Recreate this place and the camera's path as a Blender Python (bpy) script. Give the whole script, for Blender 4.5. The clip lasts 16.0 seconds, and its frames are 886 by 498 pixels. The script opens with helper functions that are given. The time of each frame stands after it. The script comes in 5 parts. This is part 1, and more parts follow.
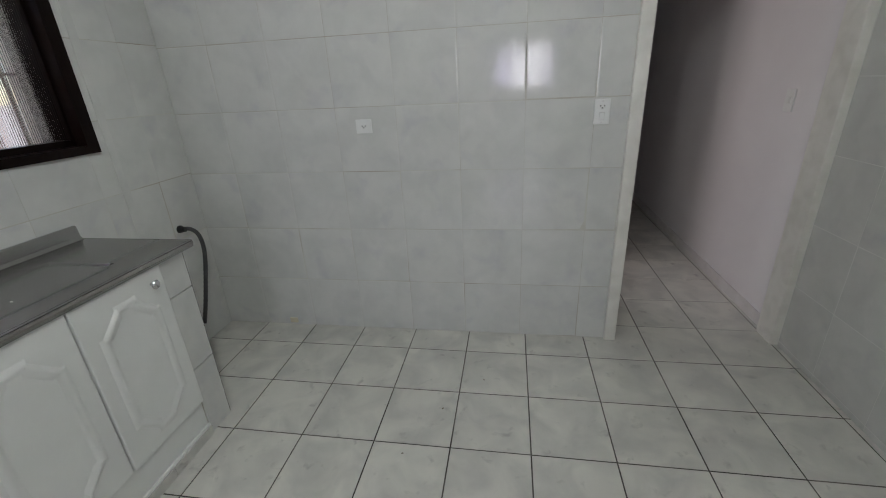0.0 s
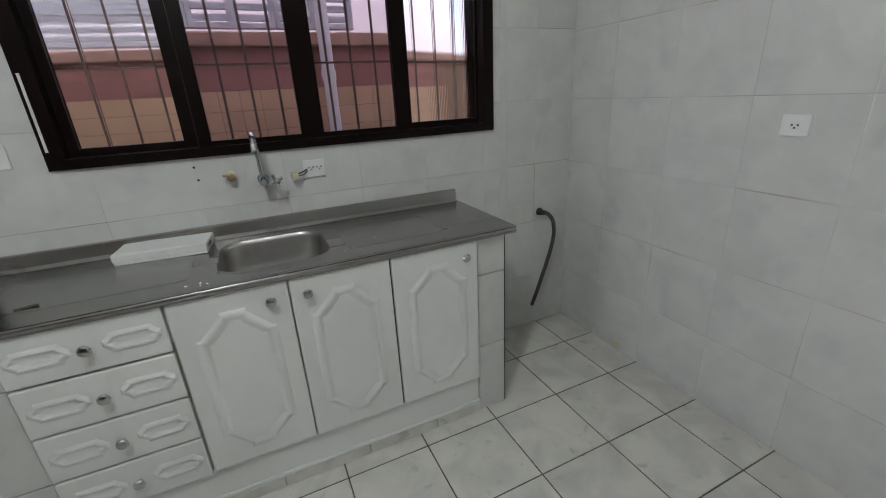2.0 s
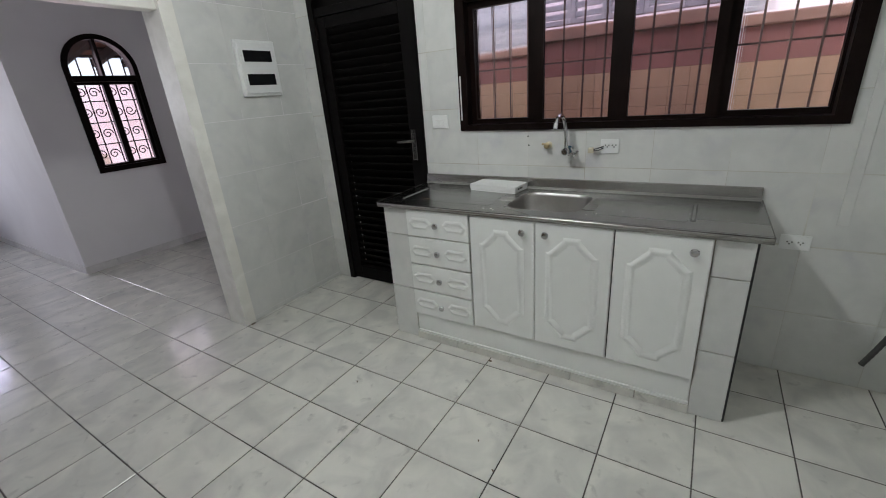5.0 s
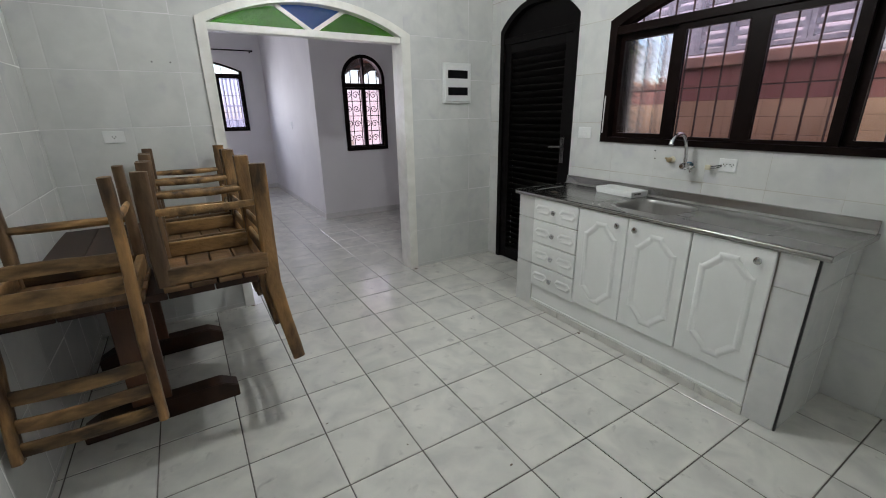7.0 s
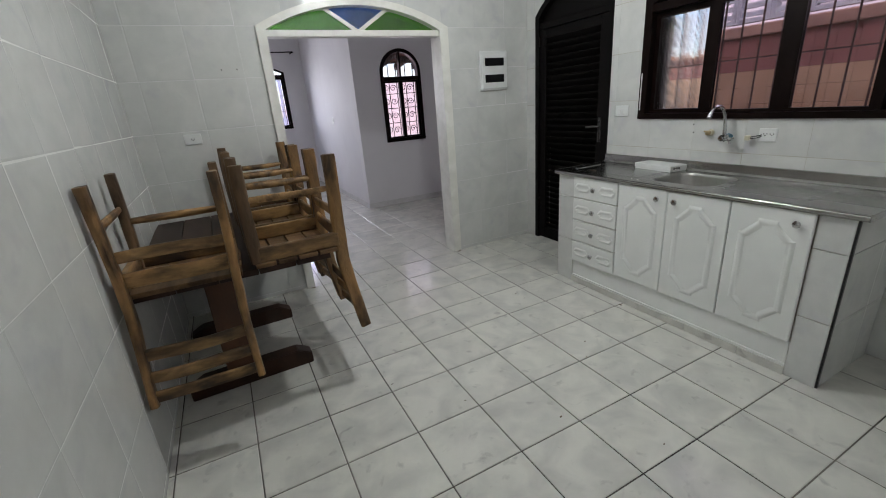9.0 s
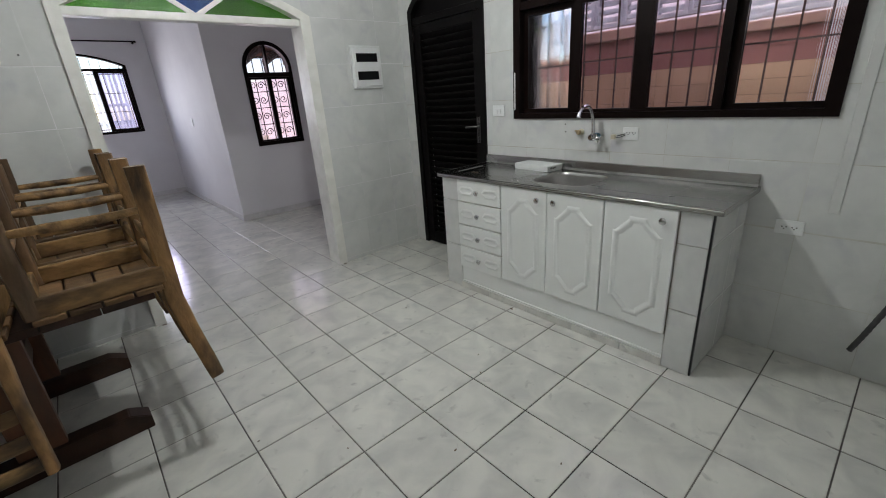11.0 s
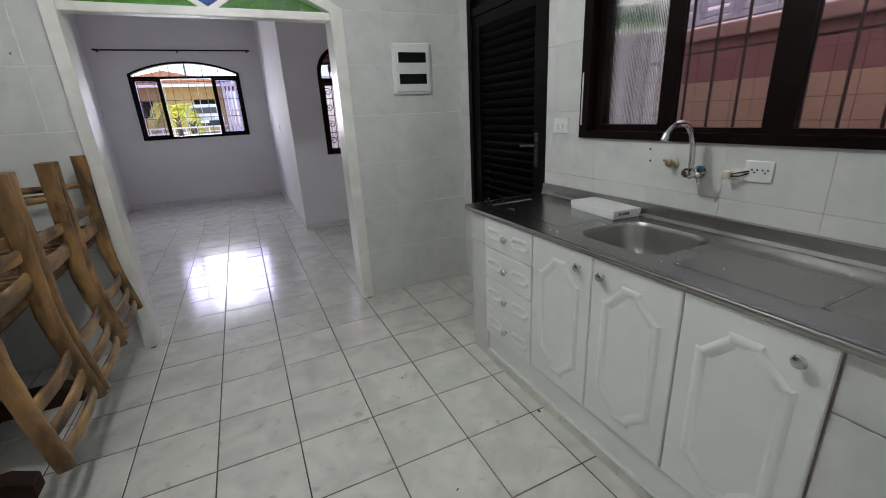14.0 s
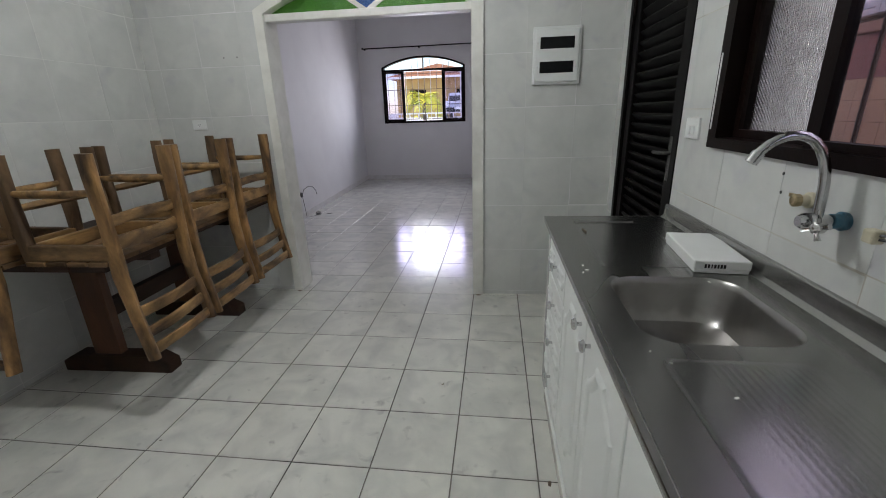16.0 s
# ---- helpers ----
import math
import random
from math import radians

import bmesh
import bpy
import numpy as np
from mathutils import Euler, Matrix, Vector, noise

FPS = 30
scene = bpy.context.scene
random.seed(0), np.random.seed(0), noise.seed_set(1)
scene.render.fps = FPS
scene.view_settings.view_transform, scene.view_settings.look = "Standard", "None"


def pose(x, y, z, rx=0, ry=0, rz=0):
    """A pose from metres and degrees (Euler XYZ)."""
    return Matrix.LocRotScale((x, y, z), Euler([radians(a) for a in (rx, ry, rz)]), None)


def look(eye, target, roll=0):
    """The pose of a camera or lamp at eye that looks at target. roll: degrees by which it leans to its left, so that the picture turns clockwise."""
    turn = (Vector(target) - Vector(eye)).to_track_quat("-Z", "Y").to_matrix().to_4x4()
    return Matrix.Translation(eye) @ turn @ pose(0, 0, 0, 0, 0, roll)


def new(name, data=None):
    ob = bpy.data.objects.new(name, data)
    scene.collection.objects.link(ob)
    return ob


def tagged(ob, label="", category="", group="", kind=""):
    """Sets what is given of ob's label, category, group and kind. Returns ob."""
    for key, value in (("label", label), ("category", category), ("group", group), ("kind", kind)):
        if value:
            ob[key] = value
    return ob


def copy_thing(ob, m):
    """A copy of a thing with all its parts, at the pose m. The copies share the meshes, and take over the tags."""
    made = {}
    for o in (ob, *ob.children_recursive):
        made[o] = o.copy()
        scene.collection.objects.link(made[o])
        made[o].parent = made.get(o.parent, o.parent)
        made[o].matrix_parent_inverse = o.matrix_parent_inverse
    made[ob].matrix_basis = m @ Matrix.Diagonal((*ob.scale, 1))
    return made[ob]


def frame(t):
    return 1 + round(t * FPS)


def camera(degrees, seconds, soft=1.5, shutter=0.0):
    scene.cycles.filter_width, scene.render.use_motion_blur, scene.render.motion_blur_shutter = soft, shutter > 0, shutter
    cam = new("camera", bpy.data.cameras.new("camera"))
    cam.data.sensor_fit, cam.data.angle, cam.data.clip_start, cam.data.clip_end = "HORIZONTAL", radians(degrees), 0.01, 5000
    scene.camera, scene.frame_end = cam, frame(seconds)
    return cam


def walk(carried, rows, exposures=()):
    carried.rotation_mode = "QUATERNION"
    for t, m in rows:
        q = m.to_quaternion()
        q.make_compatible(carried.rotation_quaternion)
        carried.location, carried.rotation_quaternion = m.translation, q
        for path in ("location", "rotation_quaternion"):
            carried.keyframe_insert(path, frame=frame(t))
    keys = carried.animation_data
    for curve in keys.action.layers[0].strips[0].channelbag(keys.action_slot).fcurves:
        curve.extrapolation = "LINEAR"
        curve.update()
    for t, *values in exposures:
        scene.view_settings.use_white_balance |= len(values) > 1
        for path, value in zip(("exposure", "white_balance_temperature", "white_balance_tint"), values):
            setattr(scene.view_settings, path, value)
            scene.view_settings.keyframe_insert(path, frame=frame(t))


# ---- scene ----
cam = camera(93.8, 16.0, soft=1.0)
PATH = [
    (0, (-0.121, 0.116, 1.43), (-0.437, 1.944, 0.681), -2.9),
    (0.5, (-0.097, 0.296, 1.42), (-0.781, 2.024, 0.68), -4.4),
    (1, (-0.022, 0.453, 1.415), (-1.136, 1.953, 0.701), -3.3),
    (1.5, (-0.031, 0.529, 1.41), (-1.526, 1.651, 0.698), -4.2),
    (2, (-0.076, 0.611, 1.387), (-1.788, 1.374, 0.69), -3.1),
    (2.5, (-0.102, 0.701, 1.399), (-1.924, 1.13, 0.694), -3.3),
    (3, (-0.085, 0.853, 1.4), (-1.961, 0.833, 0.709), -1.5),
    (3.5, (-0.031, 0.974, 1.398), (-1.857, 0.549, 0.701), -2.3),
    (4, (0.111, 1.054, 1.398), (-1.631, 0.346, 0.716), -3.2),
    (4.2, (0.168, 1.078, 1.407), (-1.544, 0.304, 0.719), -3.7),
    (6.3, (0.582, 1.813, 1.464), (-0.668, 0.401, 0.796), -2.4),
    (6.5, (0.603, 1.884, 1.449), (-0.589, 0.415, 0.8), -1.9),
    (7, (0.653, 2.041, 1.428), (-0.333, 0.417, 0.802), -1.0),
    (7.5, (0.752, 2.129, 1.449), (-0.033, 0.397, 0.827), -2.2),
    (8, (0.832, 2.174, 1.457), (0.086, 0.428, 0.827), -2.6),
    (8.5, (0.834, 2.186, 1.442), (0.08, 0.449, 0.799), -4.3),
    (9, (0.829, 2.185, 1.432), (-0.003, 0.492, 0.766), -4.5),
    (9.5, (0.799, 2.191, 1.441), (-0.103, 0.544, 0.755), -4.6),
    (10, (0.742, 2.161, 1.429), (-0.272, 0.582, 0.737), -4.9),
    (10.2, (0.703, 2.148, 1.428), (-0.355, 0.602, 0.728), -4.7),
    (12.3, (0.257, 1.818, 1.371), (-1.082, 0.49, 0.705), -3.8),
    (12.5, (0.181, 1.809, 1.377), (-1.069, 0.394, 0.717), -4.7),
    (13, (0.005, 1.785, 1.367), (-1.033, 0.196, 0.738), -4.0),
    (13.5, (-0.163, 1.747, 1.36), (-1.083, 0.087, 0.731), -3.3),
    (14, (-0.346, 1.699, 1.368), (-1.14, -0.026, 0.742), -3.0),
    (14.5, (-0.573, 1.728, 1.378), (-1.013, -0.124, 0.763), -1.9),
    (15, (-0.793, 1.752, 1.369), (-0.982, -0.139, 0.745), -1.5),
    (15.5, (-1.018, 1.695, 1.354), (-1.062, -0.202, 0.722), 0.3),
    (16, (-1.184, 1.651, 1.359), (-0.936, -0.23, 0.729), -1.8),
]
walk(cam, [(t, look(eye, target, roll)) for t, eye, target, roll in PATH], [(0.0, 1.12), (0.6, 1.18), (1.5, 1.14), (2.5, 1.22), (3.0, 1.31), (4.2, 1.4), (6.3, 1.5), (7.0, 1.5), (8.0, 1.44), (10.2, 1.44), (12.5, 1.35), (16.0, 1.27)])

# ---- light ----
CEIL = 2.75
LIVING_CEIL = 3.15
world = bpy.data.worlds.new("World")
scene.world = world
world.use_nodes = True
wn = world.node_tree.nodes
sky = wn.new("ShaderNodeTexSky")
sky.sky_type = "NISHITA"
sky.sun_disc = False
sky.sun_elevation = radians(61)
sky.sun_rotation = radians(68)
sky.air_density = 1.0
sky.dust_density = 0.6
world.node_tree.links.new(sky.outputs[0], wn["Background"].inputs[0])
wn["Background"].inputs[1].default_value = 0.15

sun_data = bpy.data.lights.new("sun", "SUN")
sun_data.energy = 3.2
sun_data.angle = radians(12)
sun_data.color = (1.0, 0.95, 0.88)
sun = new("sun", sun_data)
sun.matrix_world = look((0, 0, 10), (-5.0, -2.0, 0))


def area(name, place, target, sx, sy, watts, colour):
    d = bpy.data.lights.new(name, "AREA")
    d.shape, d.size, d.size_y, d.energy, d.color = "RECTANGLE", sx, sy, watts, colour
    o = new(name, d)
    o.matrix_world = look(place, target)
    return o


# sky light in the living room window openings
living_sky = area("sky_light_living", (0.28, -7.42, 1.66), (0.28, 0, 1.2), 1.5, 1.0, 14, (0.90, 0.89, 1.0))
living_sky.data.spread = radians(115)
area("sky_light_side", (-1.64, -4.0, 1.5), (-1.64, 0, 1.3), 0.55, 1.1, 2.6, (1.0, 0.9, 0.95))
# added pinkish fill for the corridor, set in an unseen room's opening
area("sky_light_bedroom", (-2.05, 3.8, 1.55), (0.5, 3.6, 1.2), 1.1, 1.0, 6.5, (1.0, 0.85, 0.84))
# the ceiling bulb
bulb_data = bpy.data.lights.new("bulb_light", "POINT")
bulb_data.energy, bulb_data.color, bulb_data.shadow_soft_size = 15.2, (0.955, 0.985, 1.0), 0.045
bulb_light = new("bulb_light", bulb_data)
LAMP = Vector((-0.36, 0.27, CEIL - 0.16))
bulb_light.location = LAMP - Vector((0, 0, 0.055))

# ---- materials ----


def material(name, base, rough=0.5, metal=0.0, tint=None, scale=6.0, amount=0.5, grain=0.0, grain_scale=80.0,
             bump=0.0, bump_scale=60.0, vary=0.0, stretch=(1, 1, 1), rough_var=0.0, coat=0.0, detail=6.0, spots=None, spot_scale=7.0, spot_max=0.85, spot_low=0.62, spec=0.5):
    """Two scales of colour variation, uneven gloss and fine relief."""
    m = bpy.data.materials.new(name)
    m.use_nodes = True
    nt = m.node_tree
    n, l = nt.nodes, nt.links
    b = n["Principled BSDF"]
    b.inputs["Roughness"].default_value = rough
    b.inputs["Metallic"].default_value = metal
    b.inputs["Coat Weight"].default_value = coat
    b.inputs["Specular IOR Level"].default_value = spec
    tc = n.new("ShaderNodeTexCoord")
    info = n.new("ShaderNodeObjectInfo")
    shift = n.new("ShaderNodeVectorMath")
    shift.operation = "MULTIPLY_ADD"
    l.new(info.outputs["Random"], shift.inputs[0])
    shift.inputs[1].default_value = (37.0, 17.0, 53.0)
    l.new(tc.outputs["Object"], shift.inputs[2])
    mp = n.new("ShaderNodeMapping")
    mp.inputs["Scale"].default_value = stretch
    l.new(shift.outputs[0], mp.inputs["Vector"])
    big = n.new("ShaderNodeTexNoise")
    big.inputs["Scale"].default_value, big.inputs["Detail"].default_value = scale, detail
    big.inputs["Distortion"].default_value = 0.6
    l.new(mp.outputs[0], big.inputs["Vector"])
    ramp = n.new("ShaderNodeMapRange")
    ramp.inputs["From Min"].default_value, ramp.inputs["From Max"].default_value = 0.38, 0.66
    l.new(big.outputs["Fac"], ramp.inputs["Value"])
    mix = n.new("ShaderNodeMix")
    mix.data_type = "RGBA"
    mix.inputs["A"].default_value = (*base, 1)
    mix.inputs["B"].default_value = (*(tint or [c * 0.8 for c in base]), 1)
    mul = n.new("ShaderNodeMath")
    mul.operation = "MULTIPLY"
    mul.inputs[1].default_value = amount
    l.new(ramp.outputs[0], mul.inputs[0])
    l.new(mul.outputs[0], mix.inputs["Factor"])
    out = mix.outputs["Result"]
    if spots:
        sp = n.new("ShaderNodeTexNoise")
        sp.inputs["Scale"].default_value, sp.inputs["Detail"].default_value = spot_scale, 8
        sp.inputs["Distortion"].default_value = 0.4
        l.new(mp.outputs[0], sp.inputs["Vector"])
        sr = n.new("ShaderNodeMapRange")
        sr.inputs["From Min"].default_value, sr.inputs["From Max"].default_value = spot_low, spot_low + 0.2
        sr.inputs["To Max"].default_value = spot_max
        l.new(sp.outputs["Fac"], sr.inputs["Value"])
        sm = n.new("ShaderNodeMix")
        sm.data_type = "RGBA"
        l.new(sr.outputs[0], sm.inputs["Factor"])
        l.new(out, sm.inputs["A"])
        sm.inputs["B"].default_value = (*spots, 1)
        out = sm.outputs["Result"]
    fine = n.new("ShaderNodeTexNoise")
    fine.inputs["Scale"].default_value, fine.inputs["Detail"].default_value = grain_scale, 4
    l.new(mp.outputs[0], fine.inputs["Vector"])
    if grain or vary:
        hsv = n.new("ShaderNodeHueSaturation")
        val = n.new("ShaderNodeMath")
        val.operation = "MULTIPLY_ADD"
        l.new(fine.outputs["Fac"], val.inputs[0])
        val.inputs[1].default_value, val.inputs[2].default_value = grain, 1 - grain * 0.5
        val2 = n.new("ShaderNodeMath")
        val2.operation = "MULTIPLY_ADD"
        l.new(info.outputs["Random"], val2.inputs[0])
        val2.inputs[1].default_value = vary
        l.new(val.outputs[0], val2.inputs[2])
        l.new(val2.outputs[0], hsv.inputs["Value"])
        l.new(out, hsv.inputs["Color"])
        out = hsv.outputs["Color"]
    l.new(out, b.inputs["Base Color"])
    if rough_var:
        rr = n.new("ShaderNodeMath")
        rr.operation = "MULTIPLY_ADD"
        l.new(big.outputs["Fac"], rr.inputs[0])
        rr.inputs[1].default_value, rr.inputs[2].default_value = rough_var, rough - rough_var * 0.5
        l.new(rr.outputs[0], b.inputs["Roughness"])
    if bump:
        rel = n.new("ShaderNodeTexNoise")
        rel.inputs["Scale"].default_value, rel.inputs["Detail"].default_value = bump_scale, 3
        l.new(mp.outputs[0], rel.inputs["Vector"])
        bp = n.new("ShaderNodeBump")
        bp.inputs["Strength"].default_value, bp.inputs["Distance"].default_value = bump, 0.01
        l.new(rel.outputs["Fac"], bp.inputs["Height"])
        l.new(bp.outputs[0], b.inputs["Normal"])
    return m


def glass(name, colour=(1, 1, 1), rough=0.0, ior=1.45, ripples=0.0):
    m = bpy.data.materials.new(name)
    m.use_nodes = True
    nt = m.node_tree
    b = nt.nodes["Principled BSDF"]
    b.inputs["Base Color"].default_value = (*colour, 1)
    b.inputs["Transmission Weight"].default_value = 1
    b.inputs["Roughness"].default_value = rough
    b.inputs["IOR"].default_value = ior
    if ripples:
        tex = nt.nodes.new("ShaderNodeTexNoise")
        tex.inputs["Scale"].default_value = 45
        tc = nt.nodes.new("ShaderNodeTexCoord")
        nt.links.new(tc.outputs["Object"], tex.inputs["Vector"])
        bp = nt.nodes.new("ShaderNodeBump")
        bp.inputs["Strength"].default_value, bp.inputs["Distance"].default_value = ripples, 0.02
        nt.links.new(tex.outputs["Fac"], bp.inputs["Height"])
        nt.links.new(bp.outputs[0], b.inputs["Normal"])
    return m


M_WALL_TILE = material("glazed_wall_tile", (0.665, 0.668, 0.645), 0.085, tint=(0.555, 0.568, 0.553), scale=5, amount=0.55, spots=(0.49, 0.487, 0.535), spot_scale=6, spot_max=0.5, spot_low=0.57, spec=0.34,
                       grain=0.08, grain_scale=22, vary=0.02, bump=0.035, bump_scale=7, rough_var=0.05)
M_FLOOR_TILE = material("marbled_floor_tile", (0.685, 0.675, 0.62), 0.16, tint=(0.50, 0.50, 0.475), scale=5.5, amount=0.75, spots=(0.26, 0.255, 0.25), spot_scale=15, spot_max=0.7,
                        grain=0.06, grain_scale=30, vary=0.05, bump=0.02, bump_scale=9, rough_var=0.08)
M_WALL_GROUT = material("pale_grout", (0.60, 0.60, 0.55), 0.7, tint=(0.36, 0.31, 0.25), scale=2.4, amount=0.8)
M_WHITE_GROUT = material("white_grout", (0.74, 0.745, 0.72), 0.7, tint=(0.60, 0.60, 0.57), scale=2.0, amount=0.7)
M_LIVING_GROUT = material("pale_floor_grout", (0.30, 0.285, 0.27), 0.8, tint=(0.15, 0.14, 0.13), scale=1.4, amount=0.8)
M_FLOOR_GROUT = material("dark_grout", (0.045, 0.04, 0.035), 0.9, tint=(0.22, 0.20, 0.18), scale=2.2, amount=0.75)
M_PAINT = material("white_wall_paint", (0.80, 0.785, 0.795), 0.75, tint=(0.72, 0.70, 0.715), scale=1.7, amount=0.5, bump=0.05, bump_scale=120)
M_CEIL = material("ceiling_paint", (0.82, 0.82, 0.80), 0.8, scale=1.3, amount=0.3, bump=0.05, bump_scale=90)
M_TRIM = material("ivory_trim_paint", (0.84, 0.83, 0.78), 0.35, tint=(0.66, 0.65, 0.59), scale=9, amount=0.5, bump=0.04, bump_scale=40)
M_DARK = material("dark_brown_enamel", (0.005, 0.0022, 0.0018), 0.4, tint=(0.009, 0.004, 0.003), scale=7, amount=0.7, grain=0.2, bump=0.05, spec=0.1)
M_DOOR = material("black_brown_louvre_enamel", (0.0022, 0.0016, 0.0016), 0.5, tint=(0.004, 0.003, 0.003), scale=7, amount=0.7, bump=0.05, spec=0.12)
M_STEEL = material("brushed_stainless_steel", (0.39, 0.385, 0.375), 0.27, metal=1.0, tint=(0.32, 0.315, 0.305), scale=2.2, amount=0.5, detail=2.0,
                   grain=0.06, grain_scale=50, stretch=(1, 0.25, 1), rough_var=0.03)
M_PANEL = material("polished_steel_panel", (0.41, 0.405, 0.40), 0.25, metal=1.0, tint=(0.36, 0.355, 0.355), scale=2.5, amount=0.6, detail=2.0,
                   grain=0.08, grain_scale=40, stretch=(1, 0.25, 1), rough_var=0.05)
M_BOWL = material("polished_steel_bowl", (0.36, 0.35, 0.335), 0.3, metal=1.0, tint=(0.46, 0.45, 0.44), scale=9, amount=0.6, detail=2.0, rough_var=0.04)
M_CHROME = material("worn_chrome", (0.62, 0.62, 0.63), 0.16, metal=1.0, tint=(0.45, 0.45, 0.44), scale=40, amount=0.5, rough_var=0.15)
M_FRONT = material("white_foil_front", (0.80, 0.815, 0.79), 0.33, tint=(0.74, 0.755, 0.73), scale=5, amount=0.5, bump=0.015, bump_scale=70)
M_PLASTIC = material("white_plastic", (0.80, 0.81, 0.80), 0.35, tint=(0.74, 0.75, 0.72), scale=12, amount=0.4)
M_OLDPLASTIC = material("yellowed_plastic", (0.62, 0.57, 0.42), 0.4, scale=14, amount=0.5)
M_BLACK = material("black_plastic", (0.012, 0.012, 0.013), 0.35, tint=(0.03, 0.03, 0.03), scale=15, amount=0.5)
M_RUBBER = material("grey_black_hose", (0.05, 0.05, 0.052), 0.5, tint=(0.09, 0.09, 0.09), scale=20, amount=0.6)
M_DULL = material("dull_grey_steel", (0.20, 0.195, 0.19), 0.38, metal=1.0, tint=(0.12, 0.115, 0.11), scale=30, amount=0.6)
M_SMOKED = material("smoked_black_plastic", (0.006, 0.006, 0.007), 0.3, tint=(0.012, 0.012, 0.013), scale=12, amount=0.5, spec=0.15)
M_BLUE = material("blue_pipe_fitting", (0.05, 0.17, 0.25), 0.5, tint=(0.14, 0.22, 0.26), scale=40, amount=0.7)
M_BRASS = material("dull_brass", (0.42, 0.34, 0.2), 0.4, metal=0.8, scale=40, amount=0.5)
# dark blotches are mottled wood, deepened to carry the shade on the chairs
M_RUSTIC = material("pale_rustic_wood", (0.34, 0.186, 0.068), 0.46, tint=(0.04, 0.021, 0.010), scale=4.6, amount=0.95, stretch=(2.4, 2.4, 0.8), spots=(0.022, 0.012, 0.007), spot_scale=5.5, spot_max=0.92, spot_low=0.49,
                    grain=0.55, grain_scale=38, vary=0.12, bump=0.25, bump_scale=45, rough_var=0.2)
M_RUSTIC_X = material("pale_rustic_wood_rails", (0.38, 0.22, 0.085), 0.46, tint=(0.048, 0.026, 0.012), scale=4.6, amount=0.95, stretch=(2.4, 0.8, 2.4), spots=(0.026, 0.014, 0.008), spot_scale=5.5, spot_max=0.92, spot_low=0.49,
                      grain=0.55, grain_scale=38, vary=0.1, bump=0.25, bump_scale=45, rough_var=0.2)
M_RUSTIC_SIDE = material("pale_rustic_side_rails", (0.29, 0.165, 0.062), 0.46, tint=(0.045, 0.024, 0.012), scale=4.6, amount=0.95, stretch=(0.8, 2.4, 2.4), spots=(0.026, 0.014, 0.008), spot_scale=5.5, spot_max=0.92, spot_low=0.49,
                         grain=0.55, grain_scale=38, vary=0.1, bump=0.25, bump_scale=45, rough_var=0.2)
M_DARKLEG = material("dark_weathered_legs", (0.17, 0.10, 0.048), 0.5, tint=(0.04, 0.022, 0.011), scale=4.2, amount=0.9, stretch=(2.2, 2.2, 0.7),
                     grain=0.5, grain_scale=38, vary=0.12, bump=0.25, bump_scale=45)
M_SEATWOOD = material("weathered_seat_planks", (0.135, 0.078, 0.037), 0.55, spec=0.25, tint=(0.04, 0.022, 0.012), scale=5.0, amount=0.9, stretch=(0.7, 3, 3),
                      grain=0.5, grain_scale=40, vary=0.9, bump=0.25, bump_scale=45)
M_TABLE = material("dark_stained_table_wood", (0.04, 0.017, 0.009), 0.5, tint=(0.016, 0.008, 0.005), spec=0.3, scale=4, amount=0.8, stretch=(3, 0.7, 3),
                   grain=0.4, grain_scale=40, vary=0.15, bump=0.1, bump_scale=50)
M_LEGWOOD = material("red_brown_leg_wood", (0.125, 0.048, 0.02), 0.45, tint=(0.06, 0.025, 0.012), scale=4, amount=0.8, stretch=(3, 3, 0.6),
                     grain=0.4, grain_scale=40, bump=0.1, bump_scale=50)
M_GREEN = glass("green_rippled_glass", (0.13, 0.46, 0.05), 0.25, ripples=0.5)
M_BLUEGLASS = glass("blue_rippled_glass", (0.06, 0.18, 0.55), 0.25, ripples=0.5)


def sheet_glass(name, tint):
    """A thin pane: clear, with a mirror gloss that grows at grazing angles."""
    m = bpy.data.materials.new(name)
    m.use_nodes = True
    n, l = m.node_tree.nodes, m.node_tree.links
    n.remove(n["Principled BSDF"])
    clear, gloss, mix, fres = (n.new("ShaderNode" + k) for k in ("BsdfTransparent", "BsdfGlossy", "MixShader", "LayerWeight"))
    clear.inputs["Color"].default_value = (*tint, 1)
    gloss.inputs["Roughness"].default_value = 0.02
    fres.inputs["Blend"].default_value = 0.5
    steep = n.new("ShaderNodeMath")
    steep.operation = "POWER"
    steep.inputs[1].default_value = 4.5
    l.new(fres.outputs["Facing"], steep.inputs[0])
    share = n.new("ShaderNodeMath")
    share.operation = "MULTIPLY_ADD"
    share.inputs[1].default_value, share.inputs[2].default_value = 0.8, 0.025
    l.new(steep.outputs[0], share.inputs[0])
    l.new(share.outputs[0], mix.inputs[0])
    l.new(clear.outputs[0], mix.inputs[1])
    l.new(gloss.outputs[0], mix.inputs[2])
    l.new(mix.outputs[0], n["Material Output"].inputs["Surface"])
    return m


